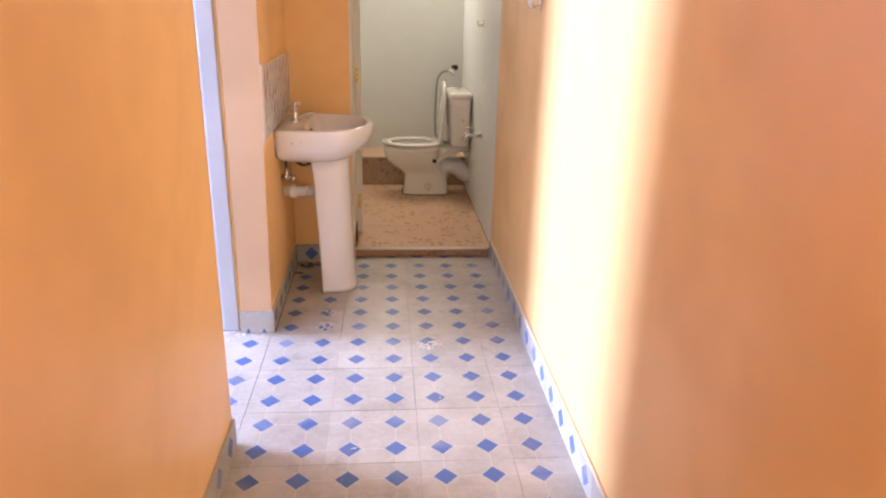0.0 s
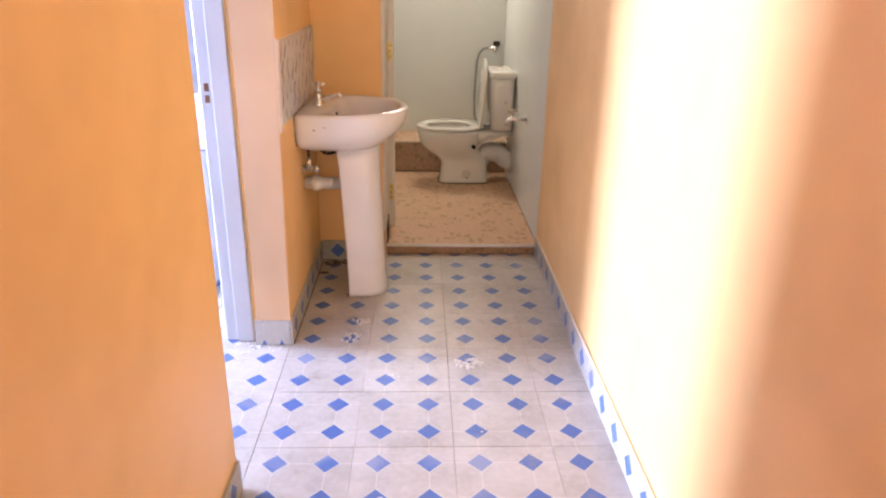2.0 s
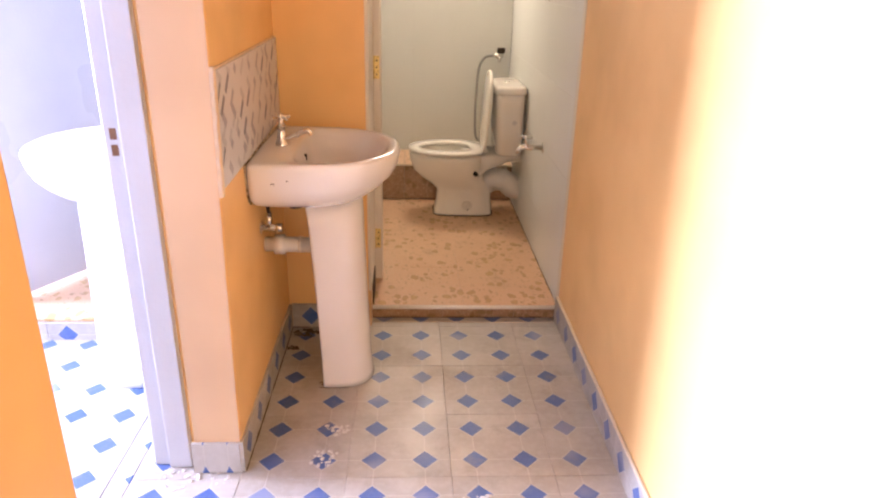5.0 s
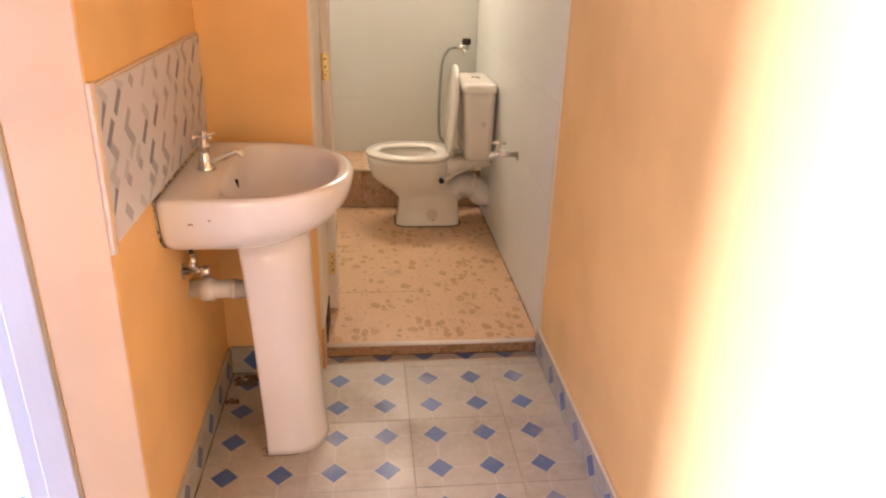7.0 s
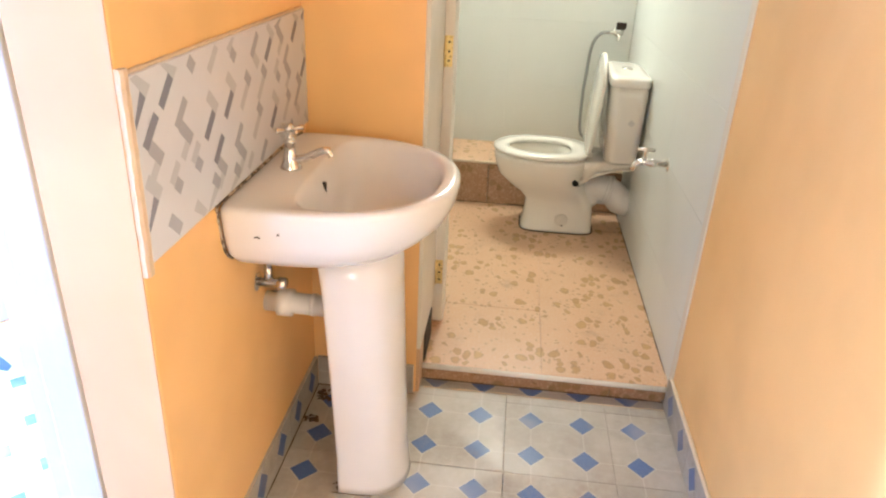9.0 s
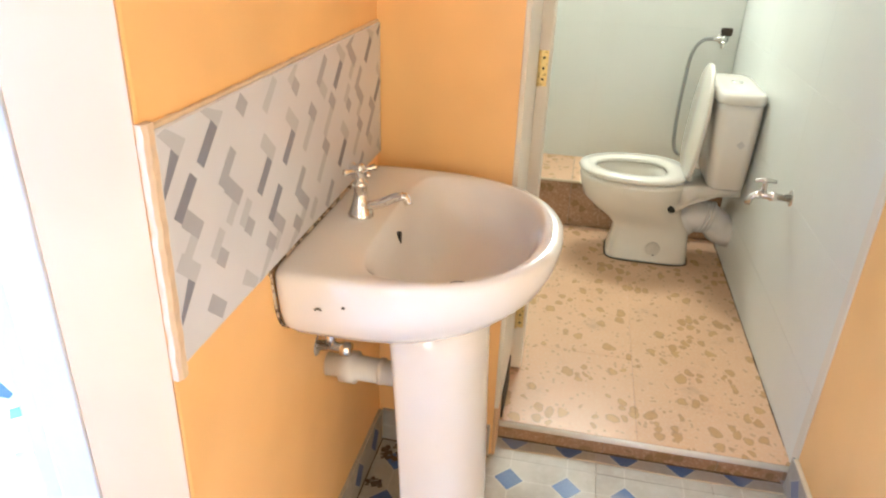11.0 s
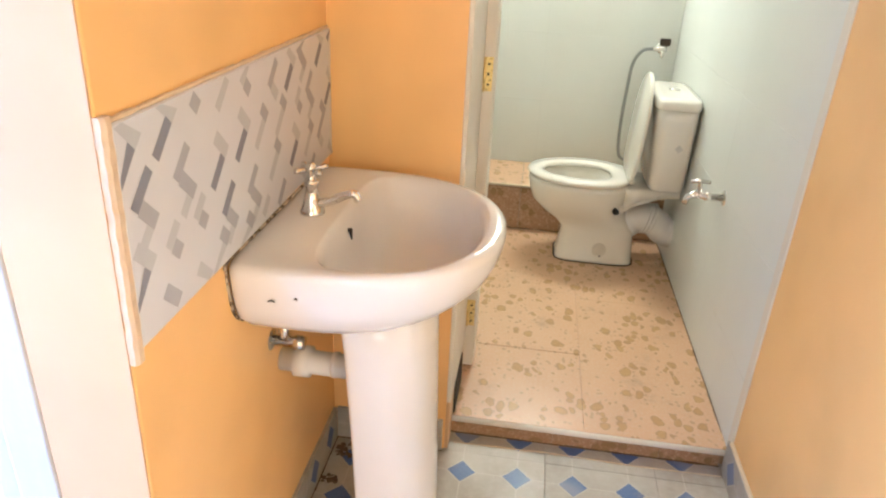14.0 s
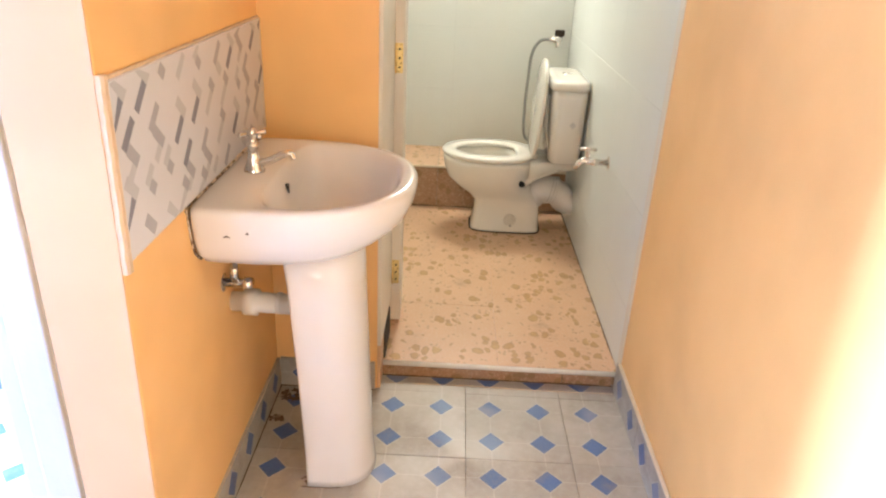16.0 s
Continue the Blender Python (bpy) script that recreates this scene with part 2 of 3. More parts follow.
def arc(points, n=8):
    """A smooth line through points (Catmull-Rom)."""
    p = [Vector(q) for q in points]
    p = [2 * p[0] - p[1]] + p + [2 * p[-1] - p[-2]]
    out = []
    for i in range(1, len(p) - 2):
        for k in range(n):
            t = k / n
            out.append(0.5 * ((2 * p[i]) + (p[i + 1] - p[i - 1]) * t + (2 * p[i - 1] - 5 * p[i] + 4 * p[i + 1] - p[i + 2]) * t * t
                              + (3 * p[i] - p[i - 1] - 3 * p[i + 1] + p[i + 2]) * t ** 3))
    return out + [p[-2]]


def rings_from(bm, outlines):
    return [[bm.verts.new(q) for q in o] for o in outlines]


def empty(name, x, y, z, rz=0.0):
    ob = new(name)
    ob.matrix_basis = pose(x, y, z, 0, 0, rz)
    return ob


# ---- structure: plan in metres ----
XL, XR = -0.600, 0.495          # corridor walls
XW = -0.850                     # washroom side of the thick wall
Y0, Y1 = -1.385, -0.564         # washroom doorway
YN = 0.305                      # end of the basin niche
YS = 0.382                      # step to the toilet
YE, YB = -4.70, 2.205           # ends of the place
ZT = 0.050                      # toilet floor
XJ = -0.272                     # toilet door jamb
ZC = 2.60
LEAN = 0.016                    # the wall behind the basin is out of plumb


def leaning(ob):
    """Tilt the corridor face of a part of the leaning wall, in its own mesh."""
    grid = bmesh.new()
    grid.from_mesh(ob.data)
    bmesh.ops.subdivide_edges(grid, edges=[e for e in grid.edges if e.calc_length() > 0.2], cuts=12, use_grid_fill=True)
    grid.to_mesh(ob.data)
    grid.free()
    for v in ob.data.vertices:
        if v.co.x > XL - 0.05:
            v.co.x += LEAN * (v.co.z + 0.05) * min(1, max(0, (0.5 - v.co.y) / (0.5 - Y1)))
    return ob


def S(ob, label="", category=""):
    return tagged(ob, label, category, kind="structure")


S(box("wall_right", XR, XR + 0.13, YE, 0.372, -0.05, ZC, ORANGE), "orange painted plaster corridor wall", "wall")
S(box("wall_left_near", XW, XL, YE, Y0, -0.05, ZC, [ORANGE]), "orange painted plaster wall before the doorway", "wall")
# its footprint: a worn corner at the doorway and a rebate that takes the door frame
XB, YR = -0.722, Y1 + 0.036
foot = [(XL - 0.004, Y1), (XL - 0.001, Y1 + 0.001), (XL, Y1 + 0.004)] + [(XL, Y1 + 0.004 + (0.496 - Y1) * k / 24) for k in range(1, 25)]
foot += [(XW, 0.5), (XW, YR), (XB, YR), (XB, Y1)]
bm = bmesh.new()
rings = rings_from(bm, [[(x, y, -0.05 + (ZC + 0.05) * k / 30) for x, y in foot] for k in range(31)])
skin(bm, rings)
bm.faces.new(rings[0])
bm.faces.new(rings[-1])
S(leaning(mesh_ob("wall_left_far", bm, ORANGE)), "orange painted plaster wall behind the washbasin", "wall")
S(box("wall_left_end", XW, XL, 0.5, YB + 0.12, -0.05, ZC, ORANGE), "plastered wall between toilet and washroom", "wall")
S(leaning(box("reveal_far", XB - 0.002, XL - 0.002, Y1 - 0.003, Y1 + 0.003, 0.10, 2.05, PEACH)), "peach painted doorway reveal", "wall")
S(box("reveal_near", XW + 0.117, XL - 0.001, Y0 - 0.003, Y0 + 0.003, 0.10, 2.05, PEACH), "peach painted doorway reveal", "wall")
S(box("wall_over_washroom_door", XW, XL, Y0, Y1, 2.06, ZC, ORANGE), "orange painted plaster above the doorway", "wall")
S(box("wall_niche", XL, XJ - 0.012, YN, 0.745, -0.05, ZC, ORANGE), "orange painted plaster wall beside the toilet door", "wall")
S(box("wall_over_toilet_door", XJ - 0.012, XR, YN + 0.03, 0.745, 2.06, ZC, ORANGE), "orange painted plaster above the toilet door", "wall")
S(box("toilet_wall_right", XR + 0.016, XR + 0.13, 0.374, YB + 0.12, -0.05, ZC, PALE_GROUT), "tiled toilet wall", "wall")
S(box("toilet_wall_inner", XL, XL + 0.02, 0.747, YB, -0.05, ZC, TILEWALL), "pale tiled toilet wall", "wall")
S(box("wall_niche_back", XL + 0.02, XJ - 0.012, 0.746, 0.756, -0.05, ZC, TILEWALL), "pale tiled toilet wall", "wall")
# back wall with a high window
bm = bmesh.new()
add_box(bm, XL, XR + 0.016, YB + 0.010, YB + 0.12, -0.05, 1.72)
add_box(bm, XL, XR + 0.016, YB + 0.010, YB + 0.12, 2.18, ZC)
add_box(bm, XL, -0.28, YB + 0.010, YB + 0.12, 1.72, 2.18)
add_box(bm, 0.28, XR + 0.016, YB + 0.010, YB + 0.12, 1.72, 2.18)
wall_back = S(mesh_ob("wall_back", bm, PALE_GROUT), "tiled toilet back wall with a high window", "wall")
# unseen end wall behind the walker, added with an opening for the fill lamp
bm = bmesh.new()
add_box(bm, XW, -0.5, YE - 0.12, YE, -0.05, ZC)
add_box(bm, 0.4, XR + 0.13, YE - 0.12, YE, -0.05, ZC)
add_box(bm, -0.5, 0.4, YE - 0.12, YE, 2.1, ZC)
S(mesh_ob("wall_entrance", bm, ORANGE), "unseen orange end wall with an added opening", "wall")
S(box("ceiling", XO - 0.16, XR + 0.13, YE - 0.12, YB + 0.12, ZC, ZC + 0.1, CEIL), "white painted ceiling", "ceiling")
# washroom shell
bm = bmesh.new()
add_box(bm, XO - 0.16, XO, -2.4, -0.45, -0.05, ZC)
add_box(bm, XO - 0.16, XO, 1.05, YB + 0.12, -0.05, ZC)
add_box(bm, XO - 0.16, XO, -0.45, 1.05, -0.05, 0.55)
add_box(bm, XO - 0.16, XO, -0.45, 1.05, 1.75, ZC)
S(mesh_ob("washroom_wall_window", bm, WHITE), "white washroom wall with a window", "wall")
S(box("washroom_wall_near", XO, XW, -2.4, -2.28, -0.05, ZC, WHITE), "white washroom wall", "wall")
S(box("washroom_wall_far", XO, XW, YB, YB + 0.12, -0.05, ZC, WHITE), "white washroom wall", "wall")
S(box("washroom_wall_side_far", XW - 0.008, XW - 0.001, YR + 0.002, YB, 0.0, ZC, WHITE), "white washroom wall behind the second basin", "wall")
S(box("washroom_wall_side_near", XW - 0.008, XW - 0.001, -2.28, Y0 - 0.02, 0.0, ZC, WHITE), "white washroom wall", "wall")


def window_frame(name, axis, a0, a1, z0, z1, at):
    """A steel window with two casements and real glass."""
    w = empty(name, 0, 0, 0)
    def bar(n, p0, p1, q0, q1):
        if axis == "x":
            return box(n, at - 0.02, at + 0.02, p0, p1, q0, q1, GLOSS, 0.003, w)
        return box(n, p0, p1, at - 0.02, at + 0.02, q0, q1, GLOSS, 0.003, w)
    bar("frame", a0, a0 + 0.04, z0, z1)
    bar("frame", a1 - 0.04, a1, z0, z1)
    bar("frame", a0 + 0.04, a1 - 0.04, z0, z0 + 0.04)
    bar("frame", a0 + 0.04, a1 - 0.04, z1 - 0.04, z1)
    mid = (a0 + a1) / 2
    bar("mullion", mid - 0.015, mid + 0.015, z0 + 0.04, z1 - 0.04)
    return S(w, "white painted steel window", "window")


window_frame("window_1", "x", -0.45, 1.05, 0.55, 1.75, XO - 0.10)
window_frame("window_2", "y", -0.28, 0.28, 1.72, 2.18, YB + 0.08)
# ground outside the openings
S(box("ground", -14, 12, -16, 14, -0.30, -0.12, plain("earth", (0.30, 0.26, 0.20), 0.95, 0.4, 3)), "bare earth outside", "ground")

# sub-floors that carry the tiles
S(box("floor", XL - 0.28, XR + 0.1, YE - 0.12, YS + 0.02, -0.05, -0.0095, GROUT), "pale glazed floor tiles with blue diamonds, dusty", "floor")
floor = bpy.data.objects["floor"]
S(box("washroom_floor", XO - 0.16, XL - 0.285, -2.4, 0.21, -0.05, -0.0095, GROUT), "pale glazed floor tiles with blue diamonds, bright", "floor")
washroom_floor = bpy.data.objects["washroom_floor"]
S(box("toilet_floor", XL, XR + 0.02, YS + 0.012, YB + 0.01, -0.05, ZT - 0.0088, plain("beige_grout", (0.42, 0.28, 0.17), 0.9)), "cream floor tiles printed with brown pebbles", "floor")
toilet_floor = bpy.data.objects["toilet_floor"]

# step to the toilet: pebble riser tiles under a pale nosing strip
step = S(empty("step", 0, YS, 0), "low brown pebble-tile step with pale nosing", "step")
x = XJ - 0.01
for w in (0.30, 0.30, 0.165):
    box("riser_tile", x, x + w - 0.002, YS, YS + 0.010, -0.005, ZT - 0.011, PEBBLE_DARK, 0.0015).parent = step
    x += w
for ch in step.children:
    ch.matrix_parent_inverse = step.matrix_basis.inverted()
bm = bmesh.new()
add_tube(bm, [(XJ - 0.012, YS + 0.005, ZT - 0.0055), (XR + 0.006, YS + 0.005, ZT - 0.0055)], 0.0085, 12)
nose = mesh_ob("nosing", bm, plain("nosing_plastic", (0.90, 0.87, 0.81), 0.14, 0.2, 60), True)
nose.parent = step
nose.matrix_parent_inverse = step.matrix_basis.inverted()

# raised ledge along the toilet's back wall
ledge = S(empty("ledge", 0, 1.845, 0), "tiled ledge along the toilet's back wall", "ledge")


def under(parent, ob):
    ob.parent = parent
    ob.matrix_parent_inverse = parent.matrix_basis.inverted()
    return ob


under(ledge, box("core", XL + 0.02, XR + 0.014, 1.857, YB + 0.008, ZT, 0.258, GROUT))
x = XR + 0.012
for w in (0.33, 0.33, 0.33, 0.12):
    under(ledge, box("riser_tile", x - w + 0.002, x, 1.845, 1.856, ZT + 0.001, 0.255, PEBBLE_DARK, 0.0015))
    under(ledge, box("top_tile", x - w + 0.002, x, 1.850, YB + 0.006, 0.2585, 0.268, PEBBLE, 0.0015))
    x -= w
under(ledge, tube("edge_strip", [(XL + 0.02, 1.848, 0.262), (XR + 0.012, 1.848, 0.262)], 0.0065, CREAM, None, 8))

# toilet door lining, with bare brass hinge leaves and a rotten foot
lining = S(empty("door_lining", XJ, 0.5, 0), "white painted toilet door lining with bare brass hinges", "door frame")
bm = bmesh.new()
add_box(bm, XJ - 0.012, XJ, YN - 0.002, 0.64, ZT + 0.11, 2.06, 0.002)
add_box(bm, XJ - 0.012, XJ + 0.030, 0.64, 0.745, ZT + 0.01, 2.06, 0.003)
under(lining, mesh_ob("jamb", bm, LINING))
under(lining, box("rotten_foot", XJ - 0.012, XJ + 0.003, 0.40, 0.568, ZT, ZT + 0.108, DARK, 0.004))
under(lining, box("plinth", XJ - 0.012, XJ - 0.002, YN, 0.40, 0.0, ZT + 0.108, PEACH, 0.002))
for z in (0.210, 0.940):
    under(lining, box("hinge", XJ + 0.003, XJ + 0.025, 0.6365, 0.6395, z, z + 0.09, BRASS, 0.0008))
    under(lining, tube("hinge_pin", [(XJ + 0.003, 0.634, z), (XJ + 0.003, 0.634, z + 0.09)], 0.004, BRASS, None, 8))
    for k in range(3):
        under(lining, tube("screw", [(XJ + 0.014, 0.637, z + 0.018 + 0.027 * k), (XJ + 0.014, 0.6355, z + 0.018 + 0.027 * k)], 0.0035, BLACK, None, 8))
S(box("door_lining_right", XR - 0.003, XR + 0.016, 0.355, 0.395, ZT + 0.02, 2.06, LINING, 0.003), "white painted edge of the toilet door opening", "door frame")

# washroom door frame: a wooden lining set deep in the wall
frame_1 = S(empty("door_frame_washroom", XW, Y1, 0), "white painted wooden door frame, chipped at the lock", "door frame")


def frame_side(y, s):
    bm = bmesh.new()
    add_box(bm, XW - 0.004, XW + 0.104, min(y, y - s * 0.020), max(y, y - s * 0.020), 0.0, 2.06, 0.003)
    add_box(bm, XW + 0.040, XW + 0.103, min(y - s * 0.019, y - s * 0.032), max(y - s * 0.019, y - s * 0.032), 0.0, 2.045, 0.003, 2)
    return under(frame_1, mesh_ob("jamb", bm, GLOSS))


frame_side(YR + 0.012, 1)
frame_side(Y0 - 0.002, -1)
under(frame_1, box("head", XW - 0.004, XW + 0.104, Y0 + 0.03, YR - 0.022, 2.03, 2.06, GLOSS, 0.004))
for z in (0.915, 0.955):
    under(frame_1, box("latch_hole", XW + 0.012, XW + 0.028, YR - 0.009, YR - 0.004, z, z + 0.027, plain("bare_wood", (0.22, 0.10, 0.05), 0.9)))


# ---- washbasin on a pedestal ----
def d_outline(u0, uf, hv, z, n=48, back=12.0):
    """A D in plan: straight along the wall at u0, round in front at uf; half width hv."""
    c = u0 + (uf - u0) * 0.30
    out = []
    for k in range(n):
        a = math.tau * k / n
        ca, sa = math.cos(a), math.sin(a)
        e = 2.25 if ca > 0 else back
        x, y = math.copysign(abs(ca) ** (2 / e), ca), math.copysign(abs(sa) ** (2 / e), sa)
        out.append(((c + (uf - c) * x) if ca > 0 else (c + (c - u0) * x), hv * y, z))
    return out


def oval(cu, ru, rv, z, n=48, e=2.2):
    out = []
    for k in range(n):
        a = math.tau * k / n
        ca, sa = math.cos(a), math.sin(a)
        x, y = math.copysign(abs(ca) ** (2 / e), ca), math.copysign(abs(sa) ** (2 / e), sa)
        out.append((cu + ru * x, rv * y, z))
    return out


def washbasin(m):
    b = empty("washbasin", 0, 0, 0)
    bm = bmesh.new()
    outs = [d_outline(0.10, 0.30, 0.10, 0.655), d_outline(0.03, 0.325, 0.17, 0.676), d_outline(0.004, 0.355, 0.222, 0.698),
            d_outline(0.0, 0.385, 0.247, 0.722), d_outline(0.0, 0.416, 0.260, 0.752), d_outline(0.0, 0.431, 0.266, 0.785),
            d_outline(0.0, 0.437, 0.269, 0.814), d_outline(0.001, 0.436, 0.268, 0.823), d_outline(0.005, 0.431, 0.264, 0.829), d_outline(0.012, 0.423, 0.257, 0.831),
            d_outline(0.118, 0.406, 0.238, 0.830, 48, 4.0), d_outline(0.122, 0.400, 0.232, 0.826, 48, 4.0), d_outline(0.130, 0.393, 0.223, 0.812, 48, 4.0), d_outline(0.143, 0.380, 0.206, 0.775, 48, 3.4),
            oval(0.262, 0.108, 0.172, 0.735), oval(0.258, 0.075, 0.115, 0.708), oval(0.255, 0.03, 0.04, 0.698), oval(0.255, 0.02, 0.02, 0.697)]
    rings = rings_from(bm, outs)
    skin(bm, rings)
    bm.faces.new(rings[0])
    bm.faces.new(rings[-1])
    mesh_ob("bowl", bm, SANI, True, b)
    # pedestal: a half shell, open to the wall, flared at the foot
    bm = bmesh.new()
    outs = []
    for z, u0, uf, hv in ((0.0, 0.172, 0.345, 0.110), (0.02, 0.172, 0.342, 0.107), (0.10, 0.170, 0.335, 0.102), (0.35, 0.160, 0.326, 0.104), (0.58, 0.148, 0.318, 0.108), (0.675, 0.14, 0.315, 0.112)):
        outs.append(d_outline(u0, uf, hv, z, 36))
    rings = rings_from(bm, outs)
    skin(bm, rings)
    bm.faces.new(rings[0])
    bm.faces.new(rings[-1])
    mesh_ob("pedestal", bm, SANI, True, b)
    # sealant where the basin meets the wall
    bm = bmesh.new()
    prev = arc([(0.004, -0.212, 0.700), (0.004, -0.237, 0.722), (0.004, -0.250, 0.752), (0.004, -0.256, 0.785), (0.004, -0.259, 0.815), (0.008, -0.255, 0.833), (0.008, -0.12, 0.834), (0.008, 0.05, 0.834), (0.008, 0.2, 0.834), (0.006, 0.266, 0.826)], 8)
    add_tube(bm, prev, [0.0030 + 0.0022 * noise.noise(Vector((i * 0.9, 0, 0))) for i in range(len(prev))], 6)
    mesh_ob("sealant", bm, SEAL, True, b)
    # pillar tap
    bm = bmesh.new()
    t = (0.070, -0.018)
    prof = [(0.829, 0.023), (0.834, 0.024), (0.840, 0.021), (0.852, 0.0165), (0.872, 0.0125), (0.886, 0.011), (0.888, 0.014), (0.894, 0.0145), (0.897, 0.010), (0.905, 0.008), (0.914, 0.010), (0.924, 0.010), (0.929, 0.005)]
    add_tube(bm, [(t[0], t[1], z) for z, _ in prof], [r for _, r in prof], 16)
    for k in range(4):
        a = math.radians(45 + 90 * k)
        p = [(t[0] + math.cos(a) * d, t[1] + math.sin(a) * d, 0.917) for d in (0.004, 0.02, 0.027, 0.031, 0.034)]
        add_tube(bm, p, [0.0045, 0.0038, 0.006, 0.0062, 0.003], 8)
    sp = arc([(t[0] + 0.010, t[1], 0.850), (t[0] + 0.038, t[1], 0.858), (t[0] + 0.064, t[1], 0.872), (t[0] + 0.082, t[1], 0.875), (t[0] + 0.089, t[1], 0.863)], 5)
    add_tube(bm, sp, [0.0095 - 0.002 * i / len(sp) for i in range(len(sp))], 10)
    mesh_ob("tap", bm, CHROME, True, b)
    # overflow slot and waste
    bm = bmesh.new()
    add_box(bm, 0.125, 0.1425, -0.009, 0.001, 0.775, 0.799, 0.0015)
    mesh_ob("overflow", bm, BLACK, False, b)
    bm = bmesh.new()
    add_tube(bm, [(0.255, 0, 0.6975), (0.255, 0, 0.699)], 0.016, 14)
    mesh_ob("waste_hole", bm, BLACK, False, b)
    bm = bmesh.new()
    add_tube(bm, [(0.255, 0, 0.697), (0.255, 0, 0.6985)], 0.024, 18)
    mesh_ob("waste_ring", bm, CHROME, True, b)
    # dark chips in the glaze
    for u, v, z, l in ((0.075, -0.2672, 0.775, 0.011), (0.12, -0.2694, 0.785, 0.004)):
        bm = bmesh.new()
        add_tube(bm, [(u, v, z), (u + l * 0.5, v, z + 0.003), (u + l, v, z)], 0.0014, 6)
        mesh_ob("chip", bm, DARK, False, b)
    b.matrix_basis = m
    return b


basin = tagged(washbasin(pose(-0.593, -0.031, 0)), "white ceramic pedestal washbasin with a chrome cross-handle tap", "washbasin", "washbasins")
# its twin on the other side of the thick wall
tagged(copy_thing(basin, pose(XW - 0.009, -0.03, 0, 0, 0, 180)), "white ceramic pedestal washbasin in the bright washroom", "washbasin", "washbasins")

# supply valve, hose and waste under the basin
supply = empty("supply_valve", -0.598, -0.112, 0.578)
bm = bmesh.new()
add_tube(bm, [(0.0, 0, 0), (0.004, 0, 0), (0.006, 0, 0)], [0.024, 0.022, 0.014], 16)
add_tube(bm, [(0.0, 0, 0), (0.05, 0, 0), (0.052, 0, 0), (0.07, 0, 0)], [0.010, 0.011, 0.015, 0.014], 14)
add_tube(bm, [(0.03, 0, -0.002), (0.03, 0, 0.05)], [0.010, 0.009], 12)
mesh_ob("body", bm, CHROME, True, supply)
bm = bmesh.new()
add_tube(bm, arc([(0.03, 0, 0.05), (0.032, 0.0, 0.085), (0.06, 0.02, 0.10), (0.10, 0.05, 0.11)], 6), 0.006, 8)
mesh_ob("hose", bm, DARK, True, supply)
tagged(supply, "chrome angle valve with a dark hose below the basin", "valve")
loop = tube("flexible_hose", arc([(-0.545, -0.03, 0.72), (-0.54, -0.05, 0.66), (-0.50, -0.06, 0.63), (-0.45, -0.05, 0.645), (-0.42, -0.03, 0.70)], 7), 0.006, BLACK)
tagged(loop, "dark flexible supply hose looped under the basin", "hose")
trap = empty("waste_pipe", -0.6, -0.065, 0.503)
bm = bmesh.new()
add_tube(bm, [(0.0, 0, 0), (0.034, 0, 0), (0.036, 0, 0), (0.068, 0, 0), (0.070, 0, 0), (0.25, 0, -0.004)], [0.024, 0.024, 0.033, 0.033, 0.025, 0.025], 18)
add_tube(bm, [(0.115, 0, 0), (0.125, 0, 0)], 0.027, 18)
mesh_ob("pipe", bm, PVC, True, trap)
bm = bmesh.new()
add_tube(bm, arc([(0.24, 0, -0.004), (0.275, 0, 0.0), (0.285, 0, 0.04), (0.285, 0, 0.14)], 5), 0.02, 14)
mesh_ob("trap", bm, PVC, True, trap)
tagged(trap, "white plastic waste pipe into the wall", "pipe")


# ---- splashback tile with a printed zigzag ----
splash = empty("splashback", XL, 0, 0)
YA, YZ, ZA, ZB = -0.550, 0.300, 0.838, 1.122
under(splash, leaning(box("tile", XL, XL + 0.009, YA, YZ, ZA, ZB, plain("splash_glaze", (0.64, 0.665, 0.74), 0.22, 0.1, 9), 0.002)))
inks = [plain("ink_pale", (0.50, 0.525, 0.60), 0.25, 0.1), plain("ink_mid", (0.395, 0.415, 0.49), 0.25, 0.12), plain("ink_dark", (0.235, 0.25, 0.32), 0.25, 0.12)]
bm = bmesh.new()
rng = random.Random(9)
level = 0


def ink(points, mi):
    global level
    level = (level + 1) % 12
    f = bm.faces.new([bm.verts.new((XL + 0.0093 + level * 0.00005, y, z)) for y, z in points])
    f.material_index = mi


def clipped(y, z):
    return min(max(y, YA + 0.002), YZ - 0.002), min(max(z, ZA + 0.002), ZB - 0.002)


def ribbon(y, z, turns):
    """A folded ribbon on the diagonal: each bar is (leans right, length, tone), its ends cut level with the next bar."""
    for right, length, tone in turns:
        d = (-0.73, -0.68) if right else (0.73, -0.68)
        q = (0.73, -0.68) if right else (-0.73, -0.68)
        h = 0.0095 if right else 0.0115
        y2, z2 = y + d[0] * length, z + d[1] * length
        corners = [(y - q[0] * h, z - q[1] * h), (y + q[0] * h, z + q[1] * h), (y2 + q[0] * h, z2 + q[1] * h), (y2 - q[0] * h, z2 - q[1] * h)]
        corners = [clipped(*c) for c in corners]
        wide = max(c[0] for c in corners) - min(c[0] for c in corners)
        tall = max(c[1] for c in corners) - min(c[1] for c in corners)
        if wide > 0.024 and tall > 0.024:
            ink(corners, tone)
        y, z = y2 - d[0] * h * 0.9 + q[0] * h, z2 - d[1] * h * 0.9 + q[1] * h


